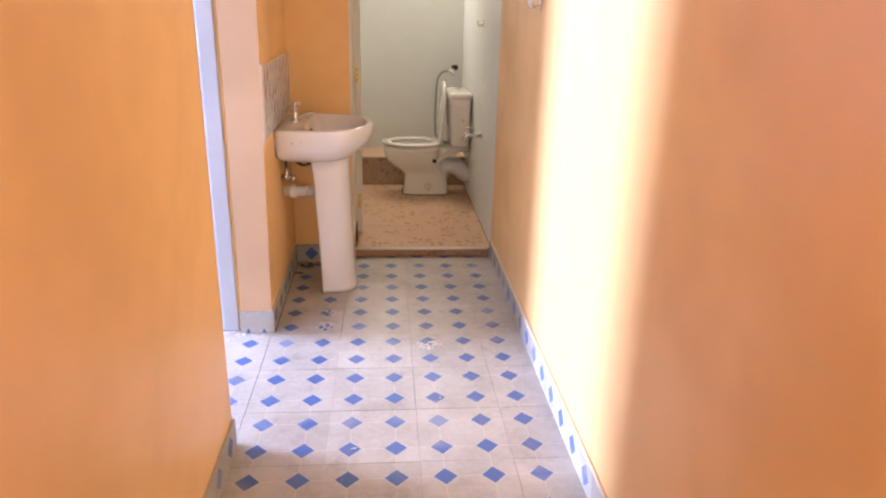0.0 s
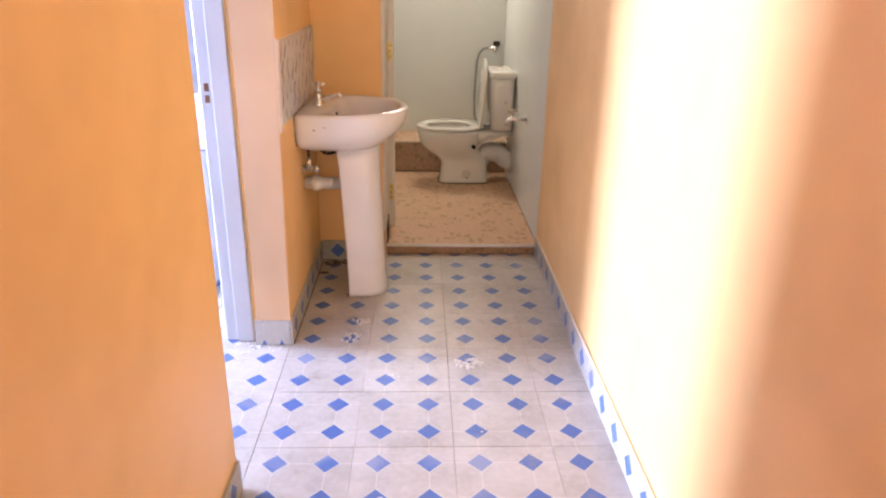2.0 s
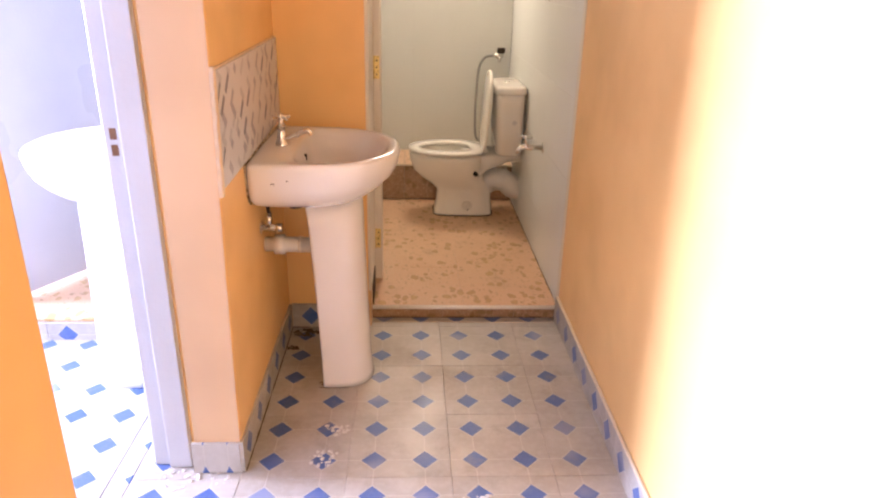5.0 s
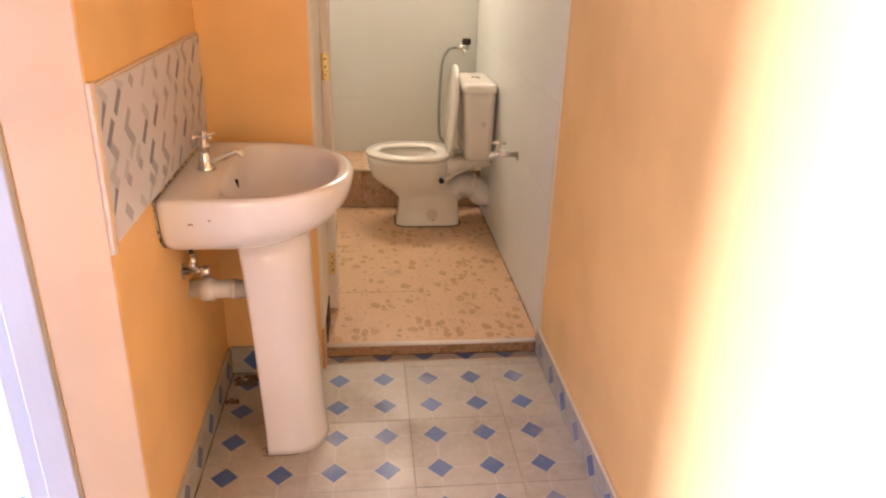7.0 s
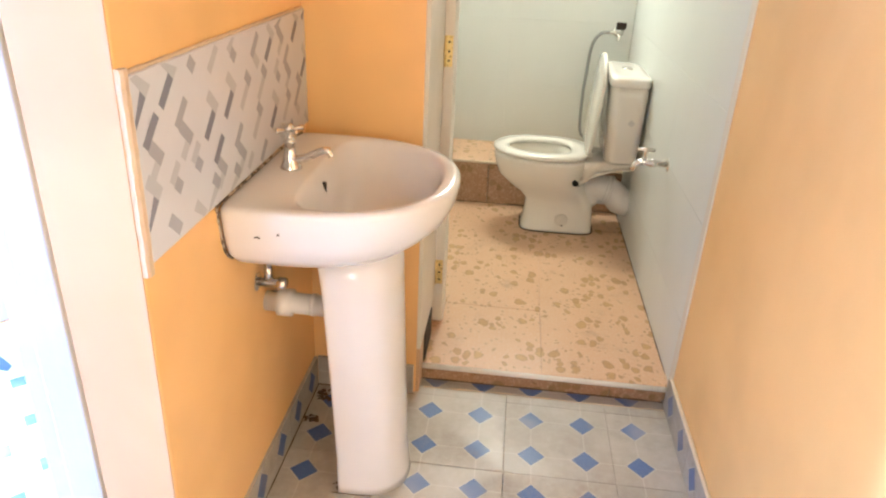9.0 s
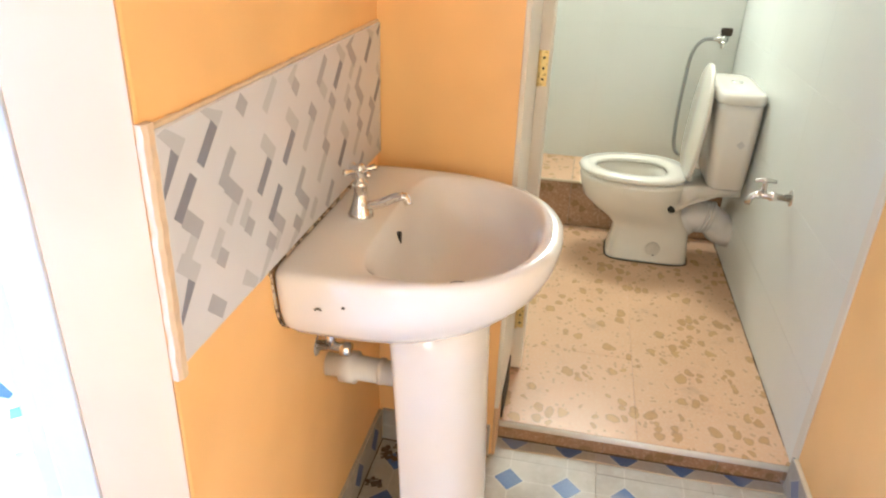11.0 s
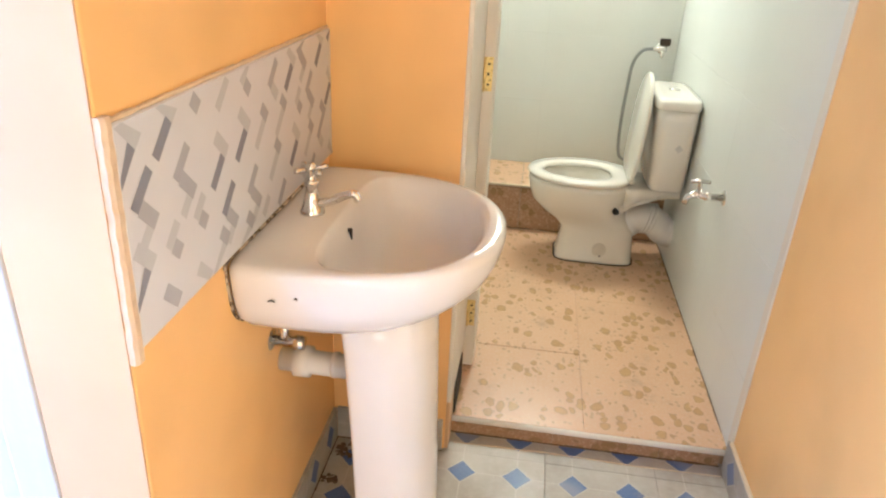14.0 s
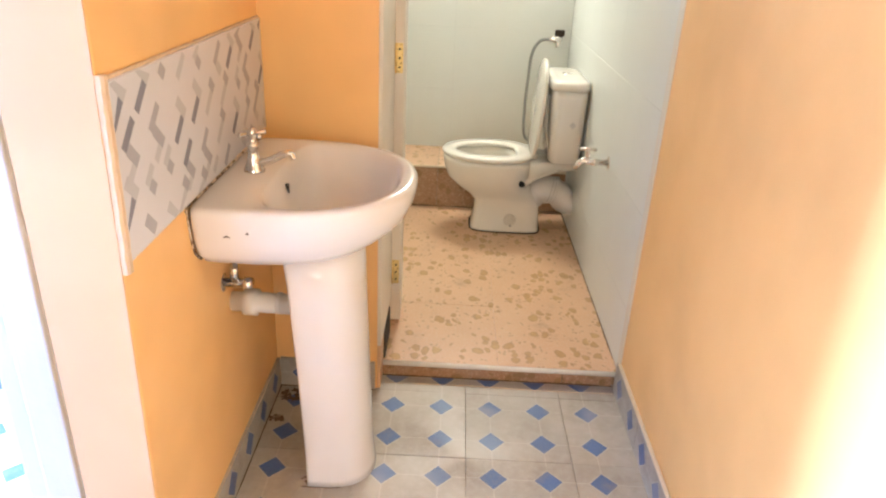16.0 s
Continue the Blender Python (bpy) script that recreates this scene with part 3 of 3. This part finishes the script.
SHAPES = [[(0, 0.050, 0), (1, 0.056, 2)], [(1, 0.054, 1), (0, 0.048, 1), (1, 0.030, 0)], [(0, 0.046, 1), (1, 0.058, 1), (0, 0.034, 0)],
          [(1, 0.058, 2), (0, 0.044, 1), (1, 0.028, 0)], [(1, 0.040, 0), (0, 0.026, 1)], [(0, 0.034, 1), (1, 0.056, 0)]]
for row in range(4):
    for k in range(10):
        cy = YA + 0.012 + 0.094 * k + (row % 2) * 0.047 + rng.uniform(-0.010, 0.010)
        cz = ZB + 0.006 - row * 0.081 + rng.uniform(-0.014, 0.014)
        ribbon(cy, cz, SHAPES[(k * 5 + row * 2 + rng.randrange(3)) % 6])
tagged(under(splash, leaning(mesh_ob("printed_zigzag", bm, inks))), kind="stuff")
tagged(splash, "pale grey splashback tile with a folded zigzag print", "tile")
# rough plaster that wraps the tile at the reveal, and a thin bead along its top
bm = bmesh.new()
rings = []
for k in range(60):
    z = ZA - 0.016 + k * 0.00525
    w, u = 0.0022 * noise.noise(Vector((0, 3, k * 0.31))), 0.0018 * noise.noise(Vector((5, 0, k * 0.23)))
    rings.append([bm.verts.new(p) for p in ((XL - 0.006, Y1 - 0.0015 + u, z), (XL + 0.006 + w, Y1 - 0.001 + u, z), (XL + 0.0095 + w, Y1 + 0.004, z), (XL + 0.0092, YA + 0.001 + u, z), (XL - 0.006, YA, z))])
skin(bm, rings)
bm.faces.new(rings[0])
bm.faces.new(rings[-1])
add_tube(bm, [(XL + 0.002, YA + (YZ - YA) * k / 40, ZB + 0.0015) for k in range(41)], [0.0042 + 0.0026 * noise.noise(Vector((k * 0.8, 2, 0))) for k in range(41)], 8)
tagged(leaning(mesh_ob("plaster_edge", bm, plain("cream_plaster", (0.74, 0.59, 0.44), 0.8, 0.3, 70))), "rough cream plaster edge beside the splashback", "trim", kind="structure")


# ---- toilet ----
def egg(cx, front, back, hv, z, n=44, e0=0.0):
    """Seat outline: long round front towards -x, blunter back."""
    out = []
    for k in range(n):
        a = math.tau * k / n
        ca, sa = math.cos(a), math.sin(a)
        e = e0 or (2.5 if ca > 0 else 2.05)
        x, y = math.copysign(abs(ca) ** (2 / e), ca), math.copysign(abs(sa) ** (2 / e), sa)
        out.append((cx + (back if ca > 0 else front) * x, hv * y, z))
    return out


def rbox(bm, x0, x1, y0, y1, z0, z1, bevel, seg=3):
    add_box(bm, x0, x1, y0, y1, z0, z1, bevel, seg)


toilet = empty("toilet", 0.006, 1.640, ZT)
bm = bmesh.new()
H = 0.355                     # rim above the toilet floor
outs = [egg(0.185, 0.172, 0.165, 0.110, 0.0, 44, 5), egg(0.185, 0.170, 0.163, 0.108, 0.012, 44, 5), egg(0.185, 0.160, 0.158, 0.101, 0.06, 44, 5), egg(0.18, 0.152, 0.158, 0.099, 0.145, 44, 4),
        egg(0.165, 0.170, 0.165, 0.108, 0.175, 44, 3), egg(0.145, 0.205, 0.160, 0.132, 0.205), egg(0.12, 0.226, 0.170, 0.155, 0.25), egg(0.115, 0.238, 0.185, 0.170, 0.30),
        egg(0.11, 0.240, 0.200, 0.176, 0.335), egg(0.11, 0.238, 0.200, 0.175, H), egg(0.09, 0.170, 0.120, 0.115, H), egg(0.09, 0.155, 0.105, 0.105, H - 0.03),
        egg(0.10, 0.115, 0.08, 0.075, H - 0.12), egg(0.11, 0.05, 0.04, 0.035, H - 0.16)]
rings = rings_from(bm, outs)
skin(bm, rings)
bm.faces.new(rings[0])
bm.faces.new(rings[-1])
mesh_ob("bowl", bm, SANI_T, True, toilet)
# shelf that carries the cistern, and ribs below it
bm = bmesh.new()
outs = []
for xx, hy, z0, z1 in ((0.27, 0.13, H - 0.085, H), (0.33, 0.12, H - 0.05, H + 0.004), (0.42, 0.105, H - 0.035, H + 0.006), (0.49, 0.10, H - 0.032, H + 0.006)):
    outs.append([(xx, -hy, z0), (xx, -hy, z1 - 0.01), (xx, -hy + 0.01, z1), (xx, hy - 0.01, z1), (xx, hy, z1 - 0.01), (xx, hy, z0)])
rings = rings_from(bm, outs)
skin(bm, rings)
bm.faces.new(rings[0])
bm.faces.new(rings[-1])
for s in (-1, 1):
    add_tube(bm, [(0.22, s * 0.100, 0.22), (0.30, s * 0.108, 0.285), (0.41, s * 0.100, 0.325)], [0.020, 0.014, 0.010], 8)
mesh_ob("shelf", bm, SANI_T, True, toilet)
# trapway and outlet
bm = bmesh.new()
add_tube(bm, arc([(0.26, 0.0, 0.12), (0.33, -0.01, 0.19), (0.38, -0.02, 0.20), (0.43, -0.02, 0.18), (0.46, -0.02, 0.15), (0.505, -0.02, 0.14)], 5), [0.07] * 5 + [0.062] * 21, 18)
for xx in (0.375, 0.39, 0.405):
    add_tube(bm, [(xx, -0.02, 0.198), (xx + 0.008, -0.02, 0.196)], 0.068, 18)
mesh_ob("outlet", bm, PVC, True, toilet)
# bolt cover and flush-side hole
# cap coloured darker than the ceramic to paint in the shade of its recess
bm = bmesh.new()
add_tube(bm, [(0.20, -0.094, 0.062), (0.20, -0.1045, 0.062)], [0.032, 0.030], 20)
mesh_ob("bolt_cover", bm, plain("recess_shade_cap", (0.67, 0.63, 0.56), 0.4), False, toilet)
bm = bmesh.new()
add_tube(bm, [(0.205, -0.10, 0.035), (0.205, -0.1055, 0.035)], 0.004, 8)
mesh_ob("fixing_hole", bm, BLACK, False, toilet)
bm = bmesh.new()
add_tube(bm, [(0.232, -0.128, 0.252), (0.245, -0.132, 0.262)], [0.016, 0.018], 10)
mesh_ob("fixing_hole", bm, BLACK, False, toilet)
# seat: an open ring, and the raised lid
bm = bmesh.new()
outs = [egg(0.105, 0.238, 0.19, 0.180, H + 0.006), egg(0.105, 0.243, 0.193, 0.184, H + 0.014), egg(0.105, 0.238, 0.19, 0.180, H + 0.024),
        egg(0.095, 0.175, 0.13, 0.120, H + 0.026), egg(0.095, 0.162, 0.118, 0.108, H + 0.018), egg(0.095, 0.165, 0.12, 0.110, H + 0.006)]
rings = rings_from(bm, outs)
skin(bm, rings + rings[:1])
mesh_ob("seat", bm, SANI_T, True, toilet)
bm = bmesh.new()
outs = []
for off, sc in ((0.0, 0.96), (0.004, 1.0), (0.014, 1.0), (0.020, 0.93), (0.022, 0.5)):
    ring = []
    for k in range(44):
        a = math.tau * k / 44
        ca, sa = math.cos(a), math.sin(a)
        e = 2.1 if sa > 0 else 4.0
        r = (abs(ca) ** e + abs(sa) ** e) ** (-1 / e)
        zz = 0.205 + 0.215 * sa * r * sc
        ring.append((0.272 + off + 0.026 * zz / 0.4, 0.180 * ca * r * sc, H + 0.03 + zz))
    outs.append(ring)
rings = rings_from(bm, outs)
skin(bm, rings)
bm.faces.new(rings[0])
bm.faces.new(rings[-1])
mesh_ob("lid", bm, SANI_T, True, toilet)
for s in (-0.075, 0.075):
    bm = bmesh.new()
    add_tube(bm, [(0.292, s - 0.022, H + 0.024), (0.292, s + 0.022, H + 0.024)], 0.013, 12)
    mesh_ob("seat_hinge", bm, SANI_T, True, toilet)
# cistern with a pillow lid and push button
bm = bmesh.new()
outs = []
for z, x0, x1, hy in ((H + 0.014, 0.358, 0.478, 0.165), (H + 0.024, 0.347, 0.485, 0.177), (H + 0.15, 0.337, 0.489, 0.188), (H + 0.30, 0.330, 0.490, 0.196), (H + 0.345, 0.329, 0.490, 0.196)):
    ring = []
    for k in range(40):
        a = math.tau * k / 40
        ca, sa = math.cos(a), math.sin(a)
        r = (abs(ca) ** 7 + abs(sa) ** 7) ** (-1 / 7)
        ring.append(((x0 + x1) / 2 + (x1 - x0) / 2 * ca * r, hy * sa * r, z))
    outs.append(ring)
rings = rings_from(bm, outs)
skin(bm, rings)
bm.faces.new(rings[0])
bm.faces.new(rings[-1])
mesh_ob("cistern", bm, SANI_T, True, toilet)
bm = bmesh.new()
outs = []
for z, gx, gy in ((H + 0.347, 0.084, 0.203), (H + 0.354, 0.086, 0.206), (H + 0.375, 0.085, 0.205), (H + 0.384, 0.079, 0.198), (H + 0.388, 0.055, 0.16)):
    ring = []
    for k in range(40):
        a = math.tau * k / 40
        ca, sa = math.cos(a), math.sin(a)
        r = (abs(ca) ** 7 + abs(sa) ** 7) ** (-1 / 7)
        ring.append((0.408 + gx * ca * r, gy * sa * r, z))
    outs.append(ring)
rings = rings_from(bm, outs)
skin(bm, rings)
bm.faces.new(rings[0])
bm.faces.new(rings[-1])
mesh_ob("cistern_lid", bm, SANI_T, True, toilet)
bm = bmesh.new()
add_tube(bm, [(0.410, 0, H + 0.386), (0.410, 0, H + 0.391), (0.410, 0, H + 0.393)], [0.024, 0.024, 0.02], 18)
mesh_ob("flush_button", bm, CHROME, True, toilet)
bm = bmesh.new()
add_tube(bm, [(0.43, -0.1890, H + 0.20), (0.43, -0.1925, H + 0.20)], 0.016, 4)
mesh_ob("printed_mark", bm, plain("pale_print", (0.60, 0.58, 0.55), 0.3), False, toilet)
bm = bmesh.new()
seal_pts = [(q[0], q[1] * 1.02, 0.002) for q in egg(0.185, 0.174, 0.168, 0.111, 0, 44, 5)]
add_tube(bm, [Vector(q) for q in seal_pts] + [Vector(seal_pts[0])], 0.0025, 6)
mesh_ob("floor_seal", bm, DARK, True, toilet)
tagged(toilet, "white ceramic close-coupled toilet with its lid raised", "toilet")

# spray valve and hose on the back wall
spray = empty("spray_valve", 0.430, YB, 0.875)
bm = bmesh.new()
add_tube(bm, [(0, 0, 0), (0, -0.008, 0)], 0.026, 16)
add_tube(bm, [(0, 0, 0), (0, -0.05, 0)], 0.012, 12)
add_tube(bm, [(-0.045, -0.045, 0), (0.012, -0.045, 0)], 0.011, 12)
add_tube(bm, [(0.0, -0.045, -0.005), (-0.005, -0.06, -0.035)], [0.011, 0.008], 10)
mesh_ob("body", bm, CHROME, True, spray)
bm = bmesh.new()
add_box(bm, -0.014, 0.036, -0.012, -0.0035, 0.010, 0.044, 0.008)
mesh_ob("hole_cover", bm, DARK, False, spray)
bm = bmesh.new()
add_tube(bm, arc([(-0.045, -0.045, 0), (-0.09, -0.05, -0.01), (-0.125, -0.05, -0.07), (-0.135, -0.05, -0.20), (-0.14, -0.06, -0.36), (-0.13, -0.08, -0.50), (-0.08, -0.10, -0.53)], 7), 0.008, 10)
mesh_ob("hose", bm, GREYHOSE, True, spray)
tagged(spray, "chrome wall valve with a grey flexible hose", "valve")

# garden-type tap on the toilet's side wall
tap = empty("wall_tap", XR + 0.010, 0.965, 0.590)
bm = bmesh.new()
add_tube(bm, [(0, 0, 0), (-0.006, 0, 0), (-0.008, 0, 0)], [0.026, 0.025, 0.014], 16)
add_tube(bm, [(0, 0, 0), (-0.045, 0, 0), (-0.047, 0, 0), (-0.065, 0, 0), (-0.067, 0, 0), (-0.095, 0, 0.004), (-0.115, 0, -0.006), (-0.125, 0, -0.03)], [0.011, 0.011, 0.014, 0.014, 0.010, 0.013, 0.011, 0.010], 12)
add_tube(bm, [(-0.085, 0, 0.0), (-0.085, 0, 0.04), (-0.085, 0, 0.045)], [0.010, 0.008, 0.011], 10)
add_tube(bm, [(-0.115, 0, 0.047), (-0.085, 0, 0.05), (-0.055, 0, 0.047)], [0.006, 0.008, 0.006], 8)
mesh_ob("body", bm, CHROME, True, tap)
tagged(tap, "chrome bib tap on the tiled wall", "tap")


def robe_hook(x, y, z, label):
    h = empty("robe_hook", x, y, z)
    bm = bmesh.new()
    add_box(bm, -0.006, 0.0, -0.016, 0.016, -0.025, 0.025, 0.002)
    for s in (-1, 1):
        add_tube(bm, arc([(-0.004, s * 0.004, 0.0), (-0.025, s * 0.014, -0.012), (-0.04, s * 0.022, 0.0), (-0.042, s * 0.024, 0.018)], 5), 0.0045, 8)
    mesh_ob("body", bm, CHROME, True, h)
    return tagged(h, label, "hook", "robe hooks")


robe_hook(XR + 0.010, 1.09, 1.257, "small chrome double hook on the tiled wall")
robe_hook(XR, -0.55, 1.375, "small chrome double hook on the orange wall")

# ---- white door leaf standing open in the washroom ----
leaf = empty("open_door", -1.65, 0.38, 0.0, 62)
bm = bmesh.new()
add_box(bm, 0.0, 0.78, 0.0, 0.038, 0.105, 2.06, 0.003)
mesh_ob("leaf", bm, GLOSS, False, leaf)
for z in (0.26, 0.98, 1.75):
    box("hinge", -0.004, 0.0, 0.004, 0.034, z, z + 0.10, BRASS, 0.001, leaf)
box("post", -0.05, -0.006, -0.01, 0.05, 0.083, 2.08, GLOSS, 0.003, leaf)
tagged(leaf, "white painted door standing open in the washroom", "door")
wstep = S(box("washroom_step", XO, XW - 0.009, 0.206, YB, -0.05, 0.073, GROUT), "low washroom step faced with pale tile", "step")


# ---- plaster crumbs on the floor ----
def crumbs(name, x, y, spread, count, size, seed, label, mat=RUBBLE):
    r = random.Random(seed)
    bm = bmesh.new()
    for _ in range(count):
        a, d = r.uniform(0, math.tau), spread * math.sqrt(r.random())
        s = size * r.uniform(0.25, 1.0)
        res = bmesh.ops.create_icosphere(bm, subdivisions=1, radius=s)
        for v in res["verts"]:
            v.co = Vector((v.co.x * r.uniform(0.7, 1.3), v.co.y * r.uniform(0.7, 1.3), abs(v.co.z) * 0.5 if v.co.z > 0 else 0)) + Vector((x + math.cos(a) * d * 1.3, y + math.sin(a) * d, 0.0))
    return tagged(mesh_ob(name, bm, mat), label, "debris", kind="stuff")


for i, (x, y, sp, n, s) in enumerate(((-0.35, -0.375, 0.032, 26, 0.008), (-0.375, -0.515, 0.038, 34, 0.008), (0.075, -0.715, 0.042, 44, 0.010), (-0.20, -0.80, 0.02, 7, 0.006),
                                      (-0.765, -0.60, 0.045, 30, 0.009), (-0.66, -0.60, 0.03, 10, 0.006), (-0.22, -1.42, 0.012, 4, 0.005), (0.1, -1.12, 0.012, 3, 0.004))):
    crumbs("plaster_crumbs", x, y, sp, n, s, 20 + i, "white plaster crumbs scattered on the floor tiles")

for x, y, sp, n, s in ((-0.535, 0.245, 0.035, 60, 0.010), (-0.46, 0.262, 0.030, 40, 0.008), (-0.565, 0.13, 0.018, 26, 0.008), (-0.415, -0.115, 0.016, 14, 0.006)):
    crumbs("dirt_crumbs", x, y, sp, n, s, 60 + n, "dark brown dirt gathered in the corner behind the pedestal", GRIME)


# dark grime that has gathered in the joints at floor level
def grime_line(points, radius, seed):
    pts = []
    for a, c in zip(points, points[1:]):
        a, c = Vector(a), Vector(c)
        k = max(2, int((c - a).length / 0.02))
        pts += [a.lerp(c, i / k) for i in range(k)]
    pts.append(Vector(points[-1]))
    bm = bmesh.new()
    add_tube(bm, pts, [max(0.0008, radius * (0.9 + 1.1 * noise.noise(p * 23 + Vector((seed, 0, 0))))) for p in pts], 6)
    return S(mesh_ob("grime_joint", bm, GRIME, True), "dark grime in the joint at the floor", "dirt")


grime_line([(XJ - 0.01, YS - 0.001, 0.0005), (XR - 0.012, YS - 0.001, 0.0005)], 0.0028, 1)
grime_line([(XL + 0.03, 1.844, ZT), (XR + 0.004, 1.844, ZT), (XR + 0.0045, 1.3, ZT), (XR + 0.0045, 0.47, ZT)], 0.0022, 4)
grime_line([(XL + 0.011, Y1, 0.0), (XL + 0.011, YN - 0.011, 0.0), (XJ - 0.016, YN - 0.011, 0.0)], 0.0026, 7)
grime_line([(-0.432, -0.14, 0.0), (-0.42, -0.142, 0.0), (-0.36, -0.142, 0.0), (-0.33, -0.138, 0.0)], 0.0016, 9)
mortar = grime_line([(XJ + 0.01, 0.337, 0.0), (0.0, 0.343, 0.0), (0.25, 0.336, 0.0), (XR - 0.014, 0.341, 0.0)], 0.0022, 15)
mortar.name = "mortar_joint"
mortar.data.materials[0] = CREAM
tagged(mortar, "uneven cream mortar joint before the step", "mortar", kind="structure")
grime_line([(XR - 0.005, 0.352, 0.02), (XR - 0.003, 0.353, 0.10)], 0.004, 12)

# ---- tiles, last ----
def tile_mesh(name, w, d, h, mat, bevel=0.0007, gap=0.0004):
    bm = bmesh.new()
    add_box(bm, gap, w - gap, gap, d - gap, -h, 0, 0)
    top = [e for e in bm.edges if all(abs(v.co.z) < 1e-6 for v in e.verts)]
    bmesh.ops.bevel(bm, geom=top, offset=bevel, segments=1, affect="EDGES")
    me = bpy.data.meshes.new(name)
    bm.to_mesh(me)
    bm.free()
    me.materials.append(mat)
    return me


rt = random.Random(11)
FT = tile_mesh("floor_tile", 0.3, 0.3, 0.009, FLOOR)


def lay(parent, me, x, y, z, name="tile"):
    ob = new(name, me)
    ob.matrix_basis = pose(x, y, z + rt.uniform(-0.0004, 0.0002), rt.uniform(-0.12, 0.12), rt.uniform(-0.12, 0.12), 0)
    ob.parent = parent
    return ob


for i in range(-3, 2):
    for j in range(-16, 2):
        lay(floor, FT, i * 0.3, j * 0.3, 0)
for i in range(-15, 1):
    for j in range(-7, 2):
        x, y = -1.26 + i * 0.3 + 0.3, -0.52 + j * 0.3 + 0.3
        if x + 0.3 <= -0.895 and y < 0.19 and x > XO:
            lay(washroom_floor, FT, x, y, -0.0006)
NT = tile_mesh("cut_floor_tile", 0.056, 0.3, 0.009, FLOOR)
for j in range(-7, 2):
    lay(washroom_floor, NT, -0.958, -0.22 + j * 0.3, -0.0006)
PT = tile_mesh("pebble_tile", 0.4, 0.4, 0.009, PEBBLE, 0.0004, 0.0002)
for i in range(3):
    for j in range(5):
        x, y = XR + 0.010 - 0.4 * (i + 1), YS + 0.013 + 0.4 * j
        lay(toilet_floor, PT, x, y, ZT)
for i in range(11):
    for j in range(5):
        lay(wstep, PT, -0.845 - 0.4 * (i + 1), 0.203 + 0.4 * j, 0.083)

# skirting strips cut from the same tile: the diamonds stand at mid height
bm = bmesh.new()
add_box(bm, 0.0008, 0.2992, 0.024, 0.126, 0.0, 0.010, 0.001)
SK = bpy.data.meshes.new("skirting_tile")
bm.to_mesh(SK)
bm.free()
SK.materials.append(FLOOR)


bm = bmesh.new()
add_box(bm, 0.0008, 0.2992, 0.090, 0.192, 0.0, 0.010, 0.001)
SK2 = bpy.data.meshes.new("skirting_tile_low")
bm.to_mesh(SK2)
bm.free()
SK2.materials.append(FLOOR)


def skirting(name, start, length, turn, label, me=SK, drop=0.024):
    """Strips stand along a wall from start; turn is the heading in degrees, the face looks to the left of it."""
    base = S(empty(name, 0, 0, 0), label, "skirting")
    k = 0
    while k * 0.3 < length - 0.01:
        ob = new("skirting_tile", me)
        w = min(0.3, length - k * 0.3)
        ob.matrix_basis = Matrix.Translation(start) @ pose(0, 0, 0, 0, 0, turn) @ pose(k * 0.3, 0, -drop, 90) @ Matrix.Diagonal((w / 0.3, 1, 1, 1))
        ob.parent = base
        k += 1
    return base


LBL = "pale skirting tiles with cut blue diamonds"
skirting("baseboard_right", (XR, 0.37, 0), 5.0, -90, LBL)
skirting("baseboard_left_near", (XL, YE + 0.005, 0), Y0 - YE - 0.005, 90, LBL)
skirting("baseboard_niche", (XL, Y1 - 0.008, 0), YN - Y1, 90, LBL)
skirting("baseboard_reveal_far", (XB - 0.012, Y1, 0), XL - XB + 0.012, 0, LBL, SK2, 0.09)
skirting("baseboard_reveal_near", (XL, Y0, 0), XL - XW - 0.117, 180, LBL, SK2, 0.09)
skirting("baseboard_niche_end", (XL + 0.010, YN, 0), XJ - XL - 0.024, 0, LBL)
skirting("baseboard_washroom_step", (-3.0, 0.206, -0.03), 2.12, 0, LBL)
S(box("skirting_edge_right", XR - 0.011, XR, -4.6, 0.354, 0.1025, 0.112, CREAM, 0.003), "cream mortar edge on the skirting", "trim")

# pale wall tiles of the toilet
WT = {}
for axis in ("x", "y"):
    bm = bmesh.new()
    if axis == "y":
        add_box(bm, 0.0003, 0.5997, -0.010, 0.0, 0.0003, 0.3197, 0.0003)
    else:
        add_box(bm, -0.010, 0.0, 0.0003, 0.5997, 0.0003, 0.3197, 0.0003)
    WT[axis] = bpy.data.meshes.new("wall_tile")
    bm.to_mesh(WT[axis])
    bm.free()
    WT[axis].materials.append(TILEWALL)
trw = bpy.data.objects["toilet_wall_right"]
for j in range(8):
    for i in range(3):
        ob = new("wall_tile", WT["x"])
        ob.matrix_basis = pose(XR + 0.0155 + 0.0, YB - 0.6 * (i + 1) + 0.004, 0.268 - 0.32 + 0.32 * j)
        ob.parent = trw
    for i in range(2):
        zz = 0.268 + 0.32 * j
        if zz < 1.45 or zz > 2.3:
            ob = new("wall_tile", WT["y"])
            ob.matrix_basis = pose(XR + 0.004 - 0.6 * (i + 1), YB + 0.0095, zz)
            ob.parent = wall_back
